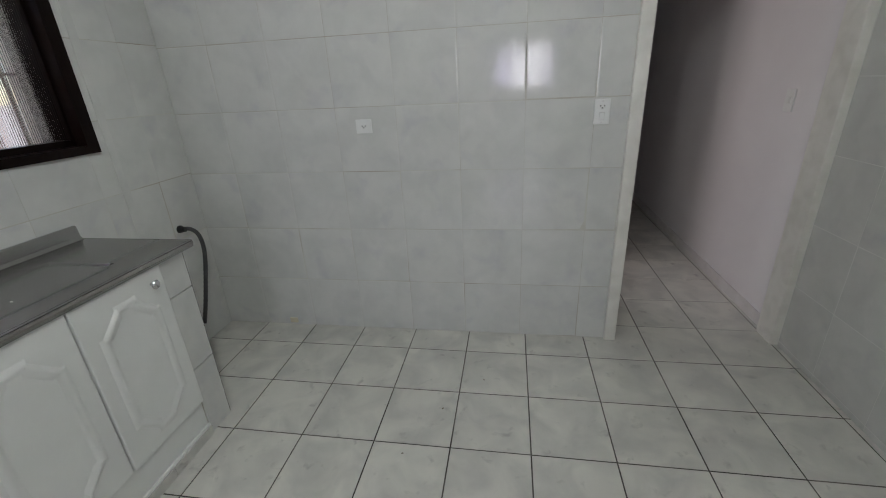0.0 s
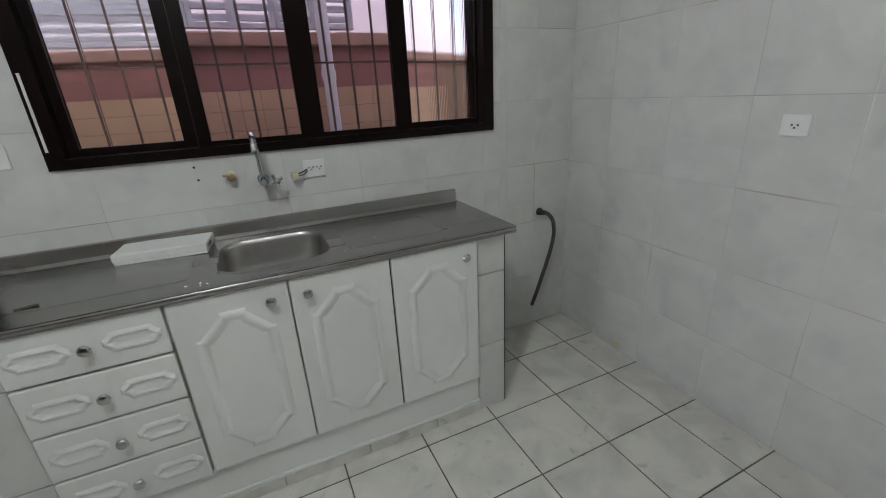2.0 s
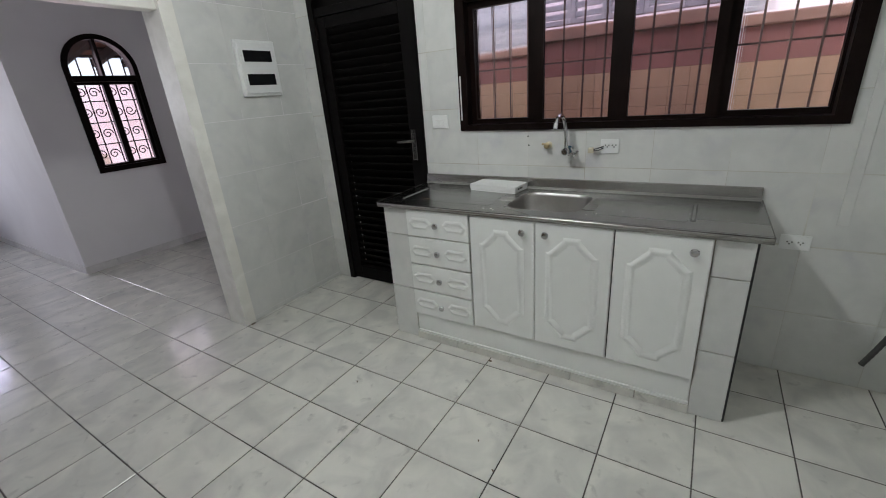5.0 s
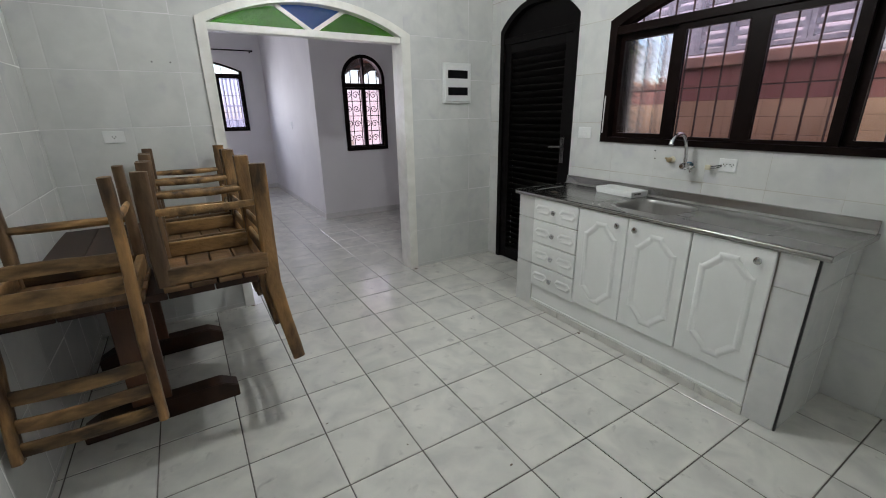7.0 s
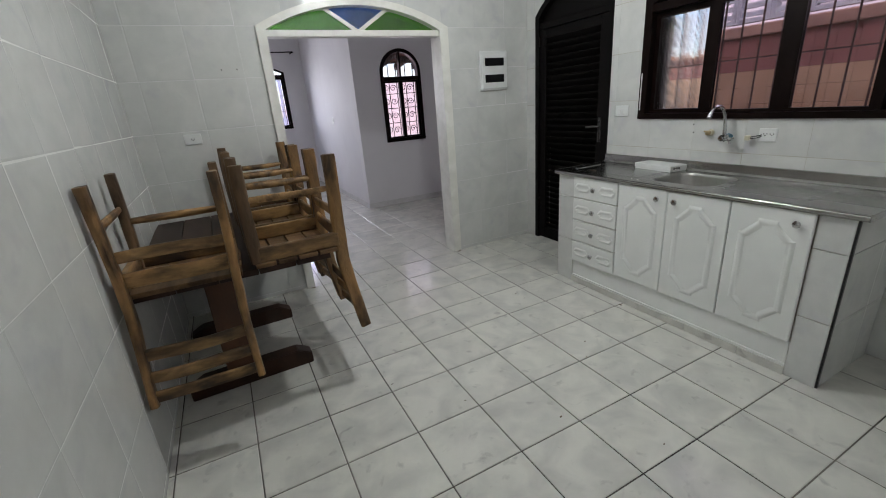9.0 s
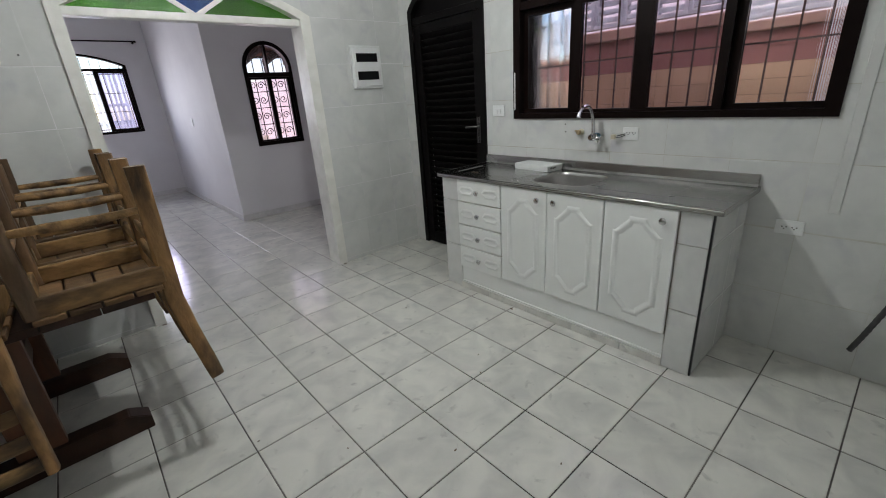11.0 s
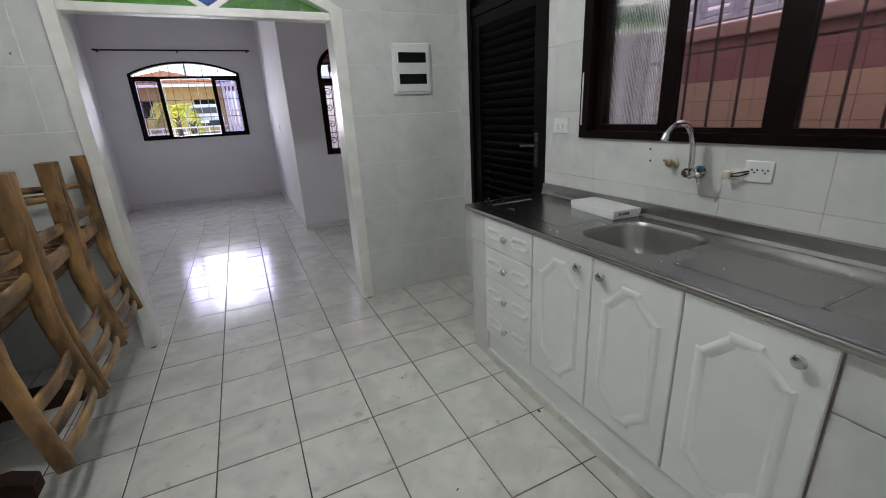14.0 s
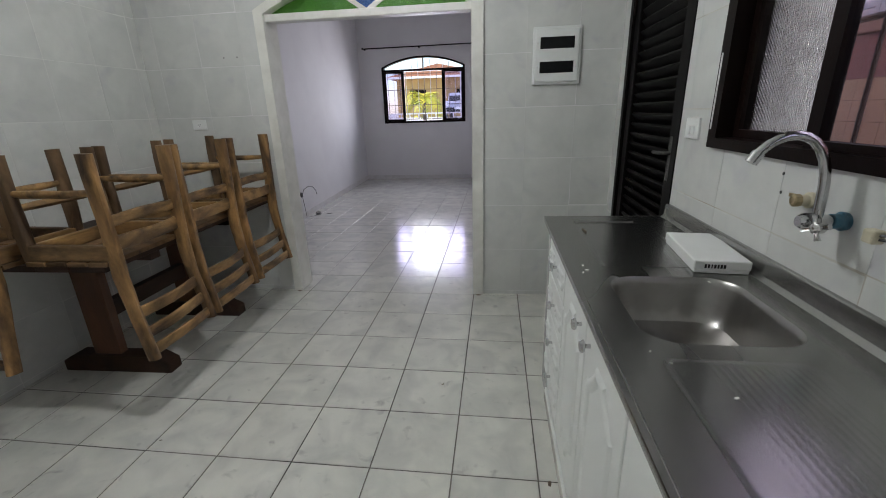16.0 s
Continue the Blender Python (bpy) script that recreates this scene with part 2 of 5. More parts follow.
M_GLASS = sheet_glass("clear_glass", (0.79, 0.74, 0.78))
M_FLUTED = glass("fluted_glass", (0.96, 0.93, 0.93), 0.05, ior=1.25)
M_FROST = sheet_glass("dusty_sliding_pane", (0.76, 0.73, 0.86))
M_TAN = material("tan_glazed_tile", (0.66, 0.43, 0.27), 0.4, tint=(0.57, 0.36, 0.22), scale=4, amount=0.7, grain=0.08, vary=0.08)
M_PINK = material("red_brown_glazed_tile", (0.42, 0.185, 0.155), 0.5, tint=(0.34, 0.135, 0.115), scale=2.5, amount=0.8, grain=0.1, bump=0.1)
M_COPING = material("weathered_coping", (0.50, 0.29, 0.21), 0.7, tint=(0.36, 0.20, 0.15), scale=4, amount=0.8, grain=0.2, bump=0.15)
M_OUTGROUT = material("outdoor_grout", (0.30, 0.18, 0.11), 0.85, scale=8, amount=0.5)
M_PALEBLOCK = material("pale_lattice_block", (0.66, 0.66, 0.68), 0.6, tint=(0.46, 0.46, 0.50), scale=10, amount=0.9, grain=0.2)
M_PVC = material("white_drain_pipe", (0.78, 0.74, 0.74), 0.4, tint=(0.65, 0.6, 0.6), scale=7, amount=0.5)
M_CONCRETE = material("yard_concrete", (0.36, 0.34, 0.32), 0.85, tint=(0.26, 0.25, 0.23), scale=2.5, amount=0.8, grain=0.2, bump=0.2)
M_CLAY = material("clay_roof_tile", (0.40, 0.17, 0.09), 0.7, tint=(0.25, 0.11, 0.07), scale=5, amount=0.8, grain=0.2, vary=0.2)
M_HOUSE = material("weathered_house_plaster", (0.62, 0.55, 0.45), 0.8, tint=(0.48, 0.42, 0.35), scale=2, amount=0.7, bump=0.1)
M_LEAF = material("yellow_green_leaf", (0.50, 0.42, 0.03), 0.5, tint=(0.22, 0.30, 0.03), scale=3, amount=0.9, grain=0.3, vary=0.3)
M_BARK = material("palm_bark", (0.16, 0.12, 0.085), 0.9, tint=(0.09, 0.07, 0.05), scale=9, amount=0.8, bump=0.5, bump_scale=20)
M_WHITEIRON = material("white_painted_iron", (0.74, 0.72, 0.72), 0.45, tint=(0.6, 0.57, 0.55), scale=9, amount=0.5)
M_GREYIRON = material("brown_painted_iron", (0.13, 0.075, 0.06), 0.5, tint=(0.09, 0.05, 0.045), scale=9, amount=0.6)
M_STONE = material("pale_baseboard_tile", (0.70, 0.685, 0.68), 0.35, tint=(0.60, 0.585, 0.575), scale=9, amount=0.7, grain=0.1, vary=0.05)
M_PINKPLASTER = material("pale_pink_plaster", (0.80, 0.68, 0.68), 0.8, tint=(0.70, 0.55, 0.55), scale=1.5, amount=0.7, bump=0.1)
M_SHEET = bpy.data.materials.new("translucent_roof_sheet")
M_SHEET.use_nodes = True
sheet_nodes, sheet_links = M_SHEET.node_tree.nodes, M_SHEET.node_tree.links
sheet_nodes.remove(sheet_nodes["Principled BSDF"])
sheet_glow = sheet_nodes.new("ShaderNodeBsdfTranslucent")
sheet_noise = sheet_nodes.new("ShaderNodeTexNoise")
sheet_noise.inputs["Scale"].default_value = 3
sheet_ramp = sheet_nodes.new("ShaderNodeMix")
sheet_ramp.data_type = "RGBA"
sheet_ramp.inputs["A"].default_value, sheet_ramp.inputs["B"].default_value = (0.80, 0.78, 0.82, 1), (0.62, 0.59, 0.64, 1)
sheet_links.new(sheet_noise.outputs["Fac"], sheet_ramp.inputs["Factor"])
sheet_links.new(sheet_ramp.outputs["Result"], sheet_glow.inputs["Color"])
sheet_links.new(sheet_glow.outputs[0], sheet_nodes["Material Output"].inputs["Surface"])
M_LILAC = material("lilac_white_plaster", (0.66, 0.61, 0.66), 0.8, tint=(0.55, 0.50, 0.56), scale=2, amount=0.7, bump=0.1)
M_OCHRE = material("ochre_house_plaster", (0.55, 0.36, 0.14), 0.8, tint=(0.42, 0.27, 0.11), scale=2, amount=0.7, bump=0.1)
M_CARPAINT = material("grey_car_paint", (0.42, 0.43, 0.47), 0.3, tint=(0.36, 0.37, 0.41), scale=3, amount=0.5, metal=0.3)
M_BULB = bpy.data.materials.new("glowing_bulb")
M_BULB.use_nodes = True
M_BULB.node_tree.nodes["Principled BSDF"].inputs["Emission Color"].default_value = (0.955, 0.985, 1.0, 1)
M_BULB.node_tree.nodes["Principled BSDF"].inputs["Emission Strength"].default_value = 9

# ---- mesh helpers ----


def finish(name, bm, mat, parent=None, smooth=False, label=""):
    me = bpy.data.meshes.new(name)
    bmesh.ops.recalc_face_normals(bm, faces=bm.faces)
    bm.to_mesh(me)
    bm.free()
    for m in (mat if isinstance(mat, (list, tuple)) else [mat]):
        me.materials.append(m)
    if smooth:
        me.polygons.foreach_set("use_smooth", [True] * len(me.polygons))
        me.set_sharp_from_angle(angle=radians(38))
    ob = new(name, me)
    if parent:
        ob.parent = parent
    if label:
        tagged(ob, label)
    return ob


def part(name, bm, mat, parent, label="", smooth=False):
    return finish(name, bm, mat, parent, smooth, label)


def thing(name, place=(0, 0, 0), label="", category="", group="", kind=""):
    ob = new(name)
    ob.empty_display_size = 0.05
    ob.matrix_basis = pose(*place)
    return tagged(ob, label, category, group, kind)


def box(bm, lo, hi, bevel=0.0, seg=2, m=None):
    lo, hi = Vector(lo), Vector(hi)
    got = bmesh.ops.create_cube(bm, size=1)["verts"]
    c, s = (lo + hi) / 2, hi - lo
    for v in got:
        v.co = Vector((v.co.x * s.x, v.co.y * s.y, v.co.z * s.z)) + c
    if bevel:
        edges = list({e for v in got for e in v.link_edges})
        res = bmesh.ops.bevel(bm, geom=edges, offset=bevel, segments=seg, profile=0.5, affect="EDGES")
        got = list({v for f in res["faces"] for v in f.verts} | {v for v in got if v.is_valid})
    if m is not None:
        bmesh.ops.transform(bm, matrix=m, verts=got)
    return got


def boxed(lo, hi, bevel=0.0, seg=2, m=None):
    bm = bmesh.new()
    box(bm, lo, hi, bevel, seg, m)
    return bm


def tube(bm, pts, radii, n=10, flat=1.0, side=None, cap=True, wob=0.0, seed=0, square=1.0):
    """A swept limb through pts; flat squeezes it along side."""
    pts = [Vector(p) for p in pts]
    if not isinstance(radii, (list, tuple)):
        radii = [radii] * len(pts)
    rings = []
    ref = None
    for i, p in enumerate(pts):
        d = (pts[min(i + 1, len(pts) - 1)] - pts[max(i - 1, 0)]).normalized()
        if side is not None:
            a = (Vector(side) - d * d.dot(Vector(side))).normalized()
        elif ref is None:
            a = d.orthogonal().normalized()
        else:
            a = (ref - d * d.dot(ref)).normalized()
        ref = a
        b = d.cross(a)
        ring = []
        for k in range(n):
            w = 2 * math.pi * (k + 0.5) / n
            r = radii[i]
            if wob:
                r *= 1 + wob * noise.noise(Vector((k * 0.9 + seed * 7.1, i * 0.55, seed * 3.3)))
            cw, sw = math.cos(w), math.sin(w)
            cw, sw = math.copysign(abs(cw) ** square, cw), math.copysign(abs(sw) ** square, sw)
            ring.append(bm.verts.new(p + a * (cw * r * flat) + b * (sw * r)))
        rings.append(ring)
    for r0, r1 in zip(rings, rings[1:]):
        for k in range(n):
            bm.faces.new((r0[k], r0[(k + 1) % n], r1[(k + 1) % n], r1[k]))
    if cap:
        bm.faces.new(rings[0][::-1])
        bm.faces.new(rings[-1])
    return rings


def tubed(*a, **k):
    bm = bmesh.new()
    tube(bm, *a, **k)
    return bm


def lathe(bm, profile, axis_m, n=20):
    """profile of (radius, height) turned about the local z of axis_m."""
    rings = []
    for r, z in profile:
        rings.append([bm.verts.new(axis_m @ Vector((max(r, 1e-5) * math.cos(2 * math.pi * k / n), max(r, 1e-5) * math.sin(2 * math.pi * k / n), z))) for k in range(n)])
    for r0, r1 in zip(rings, rings[1:]):
        for k in range(n):
            bm.faces.new((r0[k], r0[(k + 1) % n], r1[(k + 1) % n], r1[k]))
    bm.faces.new(rings[0][::-1])
    bm.faces.new(rings[-1])


def lathed(profile, axis_m, n=20):
    bm = bmesh.new()
    lathe(bm, profile, axis_m, n)
    return bm


def prism(bm, poly, m, depth):
    """A flat polygon in the local xy of m, thick along local z."""
    a = [bm.verts.new(m @ Vector((x, y, 0))) for x, y in poly]
    b = [bm.verts.new(m @ Vector((x, y, depth))) for x, y in poly]
    bm.faces.new(a[::-1])
    bm.faces.new(b)
    for i in range(len(poly)):
        j = (i + 1) % len(poly)
        bm.faces.new((a[i], a[j], b[j], b[i]))


def band(bm, outer, inner, m, depth, closed=True):
    """The frame between two outlines of equal count, thick along local z."""
    k = len(outer)
    o0 = [bm.verts.new(m @ Vector((x, y, 0))) for x, y in outer]
    o1 = [bm.verts.new(m @ Vector((x, y, depth))) for x, y in outer]
    i0 = [bm.verts.new(m @ Vector((x, y, 0))) for x, y in inner]
    i1 = [bm.verts.new(m @ Vector((x, y, depth))) for x, y in inner]
    for i in range(k if closed else k - 1):
        j = (i + 1) % k
        bm.faces.new((o0[i], o0[j], o1[j], o1[i]))
        bm.faces.new((i0[j], i0[i], i1[i], i1[j]))
        bm.faces.new((o1[i], o1[j], i1[j], i1[i]))
        bm.faces.new((o0[j], o0[i], i0[i], i0[j]))
    if not closed:
        for i in (0, k - 1):
            bm.faces.new((o0[i], o1[i], i1[i], i0[i]))


def arc_top(u0, u1, spring, rise, n=16):
    """Points of a segmental arch from u1 over the crown to u0."""
    c, h = (u0 + u1) / 2, (u1 - u0) / 2
    r = (h * h + rise * rise) / (2 * rise)
    a = math.asin(min(1, h / r))
    if rise > h:
        a = math.pi - a
    return [(c + r * math.sin(a - 2 * a * i / n), spring + rise - r + r * math.cos(a - 2 * a * i / n)) for i in range(n + 1)]


def arch_z(u, u0, u1, spring, rise):
    if rise <= 0:
        return spring
    h = (u1 - u0) / 2
    r = (h * h + rise * rise) / (2 * rise)
    d = u - (u0 + u1) / 2
    return spring + rise - r + math.sqrt(max(0, r * r - d * d))


class Plane:
    """A wall face: u runs along it, v up, n towards the room."""

    def __init__(self, origin, u_dir, normal):
        self.o, self.u, self.n = Vector(origin), Vector(u_dir).normalized(), Vector(normal).normalized()

    def at(self, u, v, d=0.0):
        return self.o + self.u * u + Vector((0, 0, v)) + self.n * d

    def matrix(self, u=0.0, v=0.0, d=0.0):
        """Local x along u, y up, z out of the wall."""
        m = Matrix((self.u, Vector((0, 0, 1)), self.n)).transposed().to_4x4()
        m.translation = self.at(u, v, d)
        return m


def cells(u0, u1, v0, v1, holes):
    """Columns (ua, ub, lo_a, lo_b, hi_a, hi_b) of the rectangle outside the holes (h0, h1, bottom, spring, rise)."""
    cuts = {u0, u1}
    for h0, h1, b, s, rise in holes:
        if h1 <= u0 or h0 >= u1:
            continue
        cuts |= {max(u0, h0), min(u1, h1)}
        if rise > 0 and v1 > s and v0 < s + rise:
            k = 1
            while h0 + k * 0.06 < h1:
                if u0 < h0 + k * 0.06 < u1:
                    cuts.add(h0 + k * 0.06)
                k += 1
    cuts = sorted(cuts)
    out = []
    for a, b in zip(cuts, cuts[1:]):
        if b - a < 1e-4:
            continue
        spans = [(v0, v0, v1, v1)]
        for h0, h1, hb, s, rise in holes:
            if a >= h0 - 1e-6 and b <= h1 + 1e-6:
                ta, tb = arch_z(a, h0, h1, s, rise), arch_z(b, h0, h1, s, rise)
                nxt = []
                for la, lb, ha, hb2 in spans:
                    if hb > la + 1e-4:
                        nxt.append((la, lb, min(ha, hb), min(hb2, hb)))
                    if ha > ta + 1e-4 or hb2 > tb + 1e-4:
                        nxt.append((min(max(la, ta), ha), min(max(lb, tb), hb2), ha, hb2))
                spans = nxt
        out += [(a, b, *sp) for sp in spans if sp[2] - sp[0] > 5e-4 or sp[3] - sp[1] > 5e-4]
    return out


def wall(name, pl, u0, u1, v0, v1, thick, holes, mat, label):
    bm = bmesh.new()
    for a, b, la, lb, ha, hb in cells(u0, u1, v0, v1, holes):
        prism(bm, [(a, la), (b, lb), (b, hb), (a, ha)], pl.matrix(0, 0, -thick), thick)
    bmesh.ops.remove_doubles(bm, verts=bm.verts, dist=1e-5)
    return tagged(finish(name, bm, mat), label, "wall", kind="structure")


TILE_MESHES = {}


def tile_mesh(w, h, mat, t=0.008, e=0.007, drop=0.0007):
    """A tile with a soft cushion edge: it falls by drop over the width e."""
    key = (round(w, 3), round(h, 3), mat.name)
    if key not in TILE_MESHES:
        me = bpy.data.meshes.new("tile")
        x, y = w / 2, h / 2
        vs = [(-x, -y, 0), (x, -y, 0), (x, y, 0), (-x, y, 0), (-x, -y, t - drop), (x, -y, t - drop), (x, y, t - drop), (-x, y, t - drop),
              (-x + e, -y + e, t), (x - e, -y + e, t), (x - e, y - e, t), (-x + e, y - e, t)]
        fs = [(3, 2, 1, 0), (8, 9, 10, 11)]
        for i in range(4):
            j = (i + 1) % 4
            fs += [(i, j, 4 + j, 4 + i), (4 + i, 4 + j, 8 + j, 8 + i)]
        me.from_pydata(vs, [], fs)
        me.materials.append(mat)
        TILE_MESHES[key] = me
    return TILE_MESHES[key]


def lay_tiles(parent, pl, u0, u1, v0, v1, du, dv, pu, pv, holes, mat, gap=0.0030, side=0.0004, jitter=0.0009, lift=-0.0075):
    """Every tile of a face as a piece of its own, cut round the openings."""
    rng = random.Random(len(parent.name) * 7 + int(100 * u1))
    i0, i1 = math.floor((u0 - du) / pu), math.ceil((u1 - du) / pu)
    j0, j1 = math.floor((v0 - dv) / pv), math.ceil((v1 - dv) / pv)
    for i in range(i0, i1):
        for j in range(j0, j1):
            a, b = max(u0, du + i * pu + side), min(u1, du + (i + 1) * pu - side)
            c, d = max(v0, dv + j * pv + gap / 2), min(v1, dv + (j + 1) * pv - gap / 2)
            if b - a < 0.012 or d - c < 0.012:
                continue
            hit = [h for h in holes if h[0] < b and h[1] > a and h[2] < d and h[3] + h[4] > c]
            off = lift + rng.uniform(0, jitter)
            if not hit:
                ob = new("tile", tile_mesh(b - a, d - c, mat))
                ob.matrix_basis = pl.matrix((a + b) / 2, (c + d) / 2, off) @ pose(0, 0, 0, rng.gauss(0, 0.06), rng.gauss(0, 0.06), 0)
            else:
                bm = bmesh.new()
                m = pl.matrix((a + b) / 2, (c + d) / 2, off)
                got = cells(a, b, c, d, hit)
                if not got:
                    bm.free()
                    continue
                for ua, ub, la, lb, ha, hb in got:
                    q = [(ua, la), (ub, lb), (ub, hb), (ua, ha)]
                    if hb - lb < 5e-4:
                        q.pop(2)
                    elif ha - la < 5e-4:
                        q.pop(3)
                    prism(bm, [(x - (a + b) / 2, y - (c + d) / 2) for x, y in q], Matrix(), 0.008)
                ob = finish("tile", bm, mat)
                ob.matrix_basis = m
            ob.parent = parent

# ---- the setting ----
WEST = Plane((-1.965, 0, 0), (0, 1, 0), (1, 0, 0))
NORTH = Plane((0, 2.275, 0), (1, 0, 0), (0, -1, 0))
SOUTH = Plane((0, -1.33, 0), (1, 0, 0), (0, 1, 0))
EAST_A, EAST_B = Vector((1.340, 2.275, 0)), Vector((1.345, -1.33, 0))
EAST_DIR = (EAST_B - EAST_A).normalized()
EAST_LEN = (EAST_B - EAST_A).length
EAST = Plane(EAST_A, EAST_DIR, (EAST_DIR.y, -EAST_DIR.x, 0))

WIN = (-0.020, 1.764, 1.207, 1.99, 0.20)       # kitchen window: from, to, sill, springing, rise
DOOR = (-1.198, -0.30, 0.0, 2.10, 0.20)       # louvred door
ARCH = (-1.045, 0.40, 0.0, 2.03, 0.18)        # arched passage to the living room
HALL = (0.455, 1.50, 0.0, 2.10, 0.0)          # passage to the corridor
TU, TV = 0.325, 0.3345

wall_west = wall("wall_west", WEST, -1.33, 2.40, 0, CEIL, 0.16, [WIN, DOOR], M_WALL_GROUT, "kitchen wall clad in pale marbled glazed tiles")
wall_north = wall("wall_north", NORTH, -1.965, 1.495, 0, CEIL, 0.14, [HALL], M_WALL_GROUT, "kitchen wall clad in pale marbled glazed tiles")
wall_south = wall("wall_south", SOUTH, -2.10, 1.62, 0, LIVING_CEIL, 0.15, [ARCH], M_PAINT, "tiled wall with an arched passage to the living room")
wall_east = wall("wall_east", EAST, -0.14, EAST_LEN, 0, CEIL, 0.15, [], M_WHITE_GROUT, "kitchen wall clad in pale marbled glazed tiles")

# living room and corridor
LIV_S = Plane((0, -7.22, 0), (1, 0, 0), (0, 1, 0))
LIV_B = Plane((0, -3.79, 0), (1, 0, 0), (0, 1, 0))
LIV_P = Plane((-0.945, 0, 0), (0, 1, 0), (1, 0, 0))
LIV_E = Plane((1.375, -1.48, 0), (0.218, -5.74, 0), (-5.74, -0.218, 0))
LIV_W = Plane((-2.55, 0, 0), (0, 1, 0), (1, 0, 0))
WIN3 = (-0.562, 1.122, 1.15, 2.225, 0.19)
WIN2 = (-1.955, -1.335, 0.93, 1.87, 0.32)
wall("wall_living_south", LIV_S, -1.105, 1.80, 0, LIVING_CEIL, 0.15, [WIN3], M_PAINT, "white painted living room wall with an arched window")
wall("wall_living_side", LIV_B, -2.70, -0.945, 0, LIVING_CEIL, 0.15, [WIN2], M_PAINT, "white painted wall with a narrow arched window")
wall("wall_living_pier", LIV_P, -7.22, -3.94, 0, LIVING_CEIL, 0.16, [], M_PAINT, "white painted living room wall")
wall("wall_living_east", LIV_E, 0.0, 5.745, 0, LIVING_CEIL, 0.15, [], M_PAINT, "white painted living room wall, lightly scuffed")
wall("wall_living_west", LIV_W, -3.79, -1.48, 0, LIVING_CEIL, 0.15, [], M_PAINT, "white painted living room wall")
wall("wall_living_north", Plane((0, -1.48, 0), (1, 0, 0), (0, -1, 0)), -2.70, -2.10, 0, LIVING_CEIL, 0.15, [], M_PAINT, "white painted living room wall")
wall("wall_corridor_east", Plane((1.347, 0, 0), (0, 1, 0), (-1, 0, 0)), 2.42, 5.75, 0, CEIL, 0.15, [], M_PAINT, "white painted corridor wall")
wall("wall_corridor_west", Plane((0.40, 0, 0), (0, 1, 0), (1, 0, 0)), 2.386, 5.75, 0, CEIL, 0.15, [(2.75, 3.55, 0, 2.1, 0)], M_PAINT, "white painted corridor wall out of view, with an added doorway")
wall("wall_corridor_north", Plane((0, 5.75, 0), (1, 0, 0), (0, -1, 0)), 0.25, 1.50, 0, CEIL, 0.15, [], M_PAINT, "white painted corridor end wall")
# unseen plain room, added so that light reaches the corridor through its doorway
wall("wall_bedroom_west", Plane((-1.99, 0, 0), (0, 1, 0), (1, 0, 0)), 2.40, 5.75, 0, CEIL, 0.15, [(3.2, 4.4, 1.0, 2.1, 0)], M_PAINT, "white wall of an unseen added room, with an opening for light")
wall("wall_bedroom_north", Plane((0, 5.75, 0), (1, 0, 0), (0, -1, 0)), -2.09, 0.25, 0, CEIL, 0.15, [], M_PAINT, "white wall of an unseen added room")

floor_living = tagged(finish("floor_living", boxed((-2.7, -7.37, -0.12), (1.80, -1.405, -0.0025)), M_LIVING_GROUT),
               "marbled ceramic tile floor with pale joints", "floor", kind="structure")
floor = tagged(finish("floor", boxed((-2.7, -1.405, -0.12), (1.80, 5.9, -0.0025)), M_FLOOR_GROUT),
               "marbled ceramic tile floor with dark joints", "floor", kind="structure")
bm = bmesh.new()
box(bm, (-2.7, -1.33, CEIL), (1.80, 5.9, CEIL + 0.12))
box(bm, (-2.9, -7.37, LIVING_CEIL), (1.95, -1.33, LIVING_CEIL + 0.12))
ceiling = tagged(finish("ceiling", bm, M_CEIL), "plain white painted ceiling", "ceiling", kind="structure")

# door frame of the corridor
hall_frame = thing("door_frame", (0, 0, 0), "ivory painted wooden frame of the corridor opening", "door frame", kind="structure")
for lo, hi in (((0.425, 2.25, 0), (0.486, 2.42, 2.10)), ((1.302, 2.279, 0), (1.3465, 2.42, 2.10))):
    part("jamb", boxed(lo, hi, 0.005), M_TRIM, hall_frame)
part("head", boxed((0.425, 2.25, 2.10), (1.3465, 2.42, 2.16), 0.005), M_TRIM, hall_frame)

# baseboards
def baseboard(pl, u0, u1, name="baseboard"):
    root = thing(name, (0, 0, 0), "grey ceramic baseboard strip along the wall", "baseboard", kind="structure")
    u = u0
    while u < u1 - 0.02:
        e = min(u1, u + 0.334)
        bm = bmesh.new()
        prism(bm, [(u + 0.001, 0.0), (e - 0.001, 0.0), (e - 0.001, 0.075), (u + 0.001, 0.075)], pl.matrix(), 0.009)
        part("tile", bm, M_STONE, root)
        u = e


baseboard(LIV_S, -0.945, 1.58)
baseboard(LIV_B, -2.55, -0.936)
baseboard(LIV_P, -7.21, -3.79)
baseboard(LIV_E, 0.01, 5.73)
baseboard(Plane((1.347, 0, 0), (0, 1, 0), (-1, 0, 0)), 2.42, 5.75)

# arched passage: trim, transom and coloured glass fanlight
passage = thing("arched_passage", (0, 0, 0), "ivory painted arched frame with a green and blue glass fanlight", "door frame", kind="structure")
def arch_outline(u0, u1, spring, rise, bottom):
    return [(u1, bottom)] + arc_top(u0, u1, spring, rise, 24) + [(u0, bottom)]


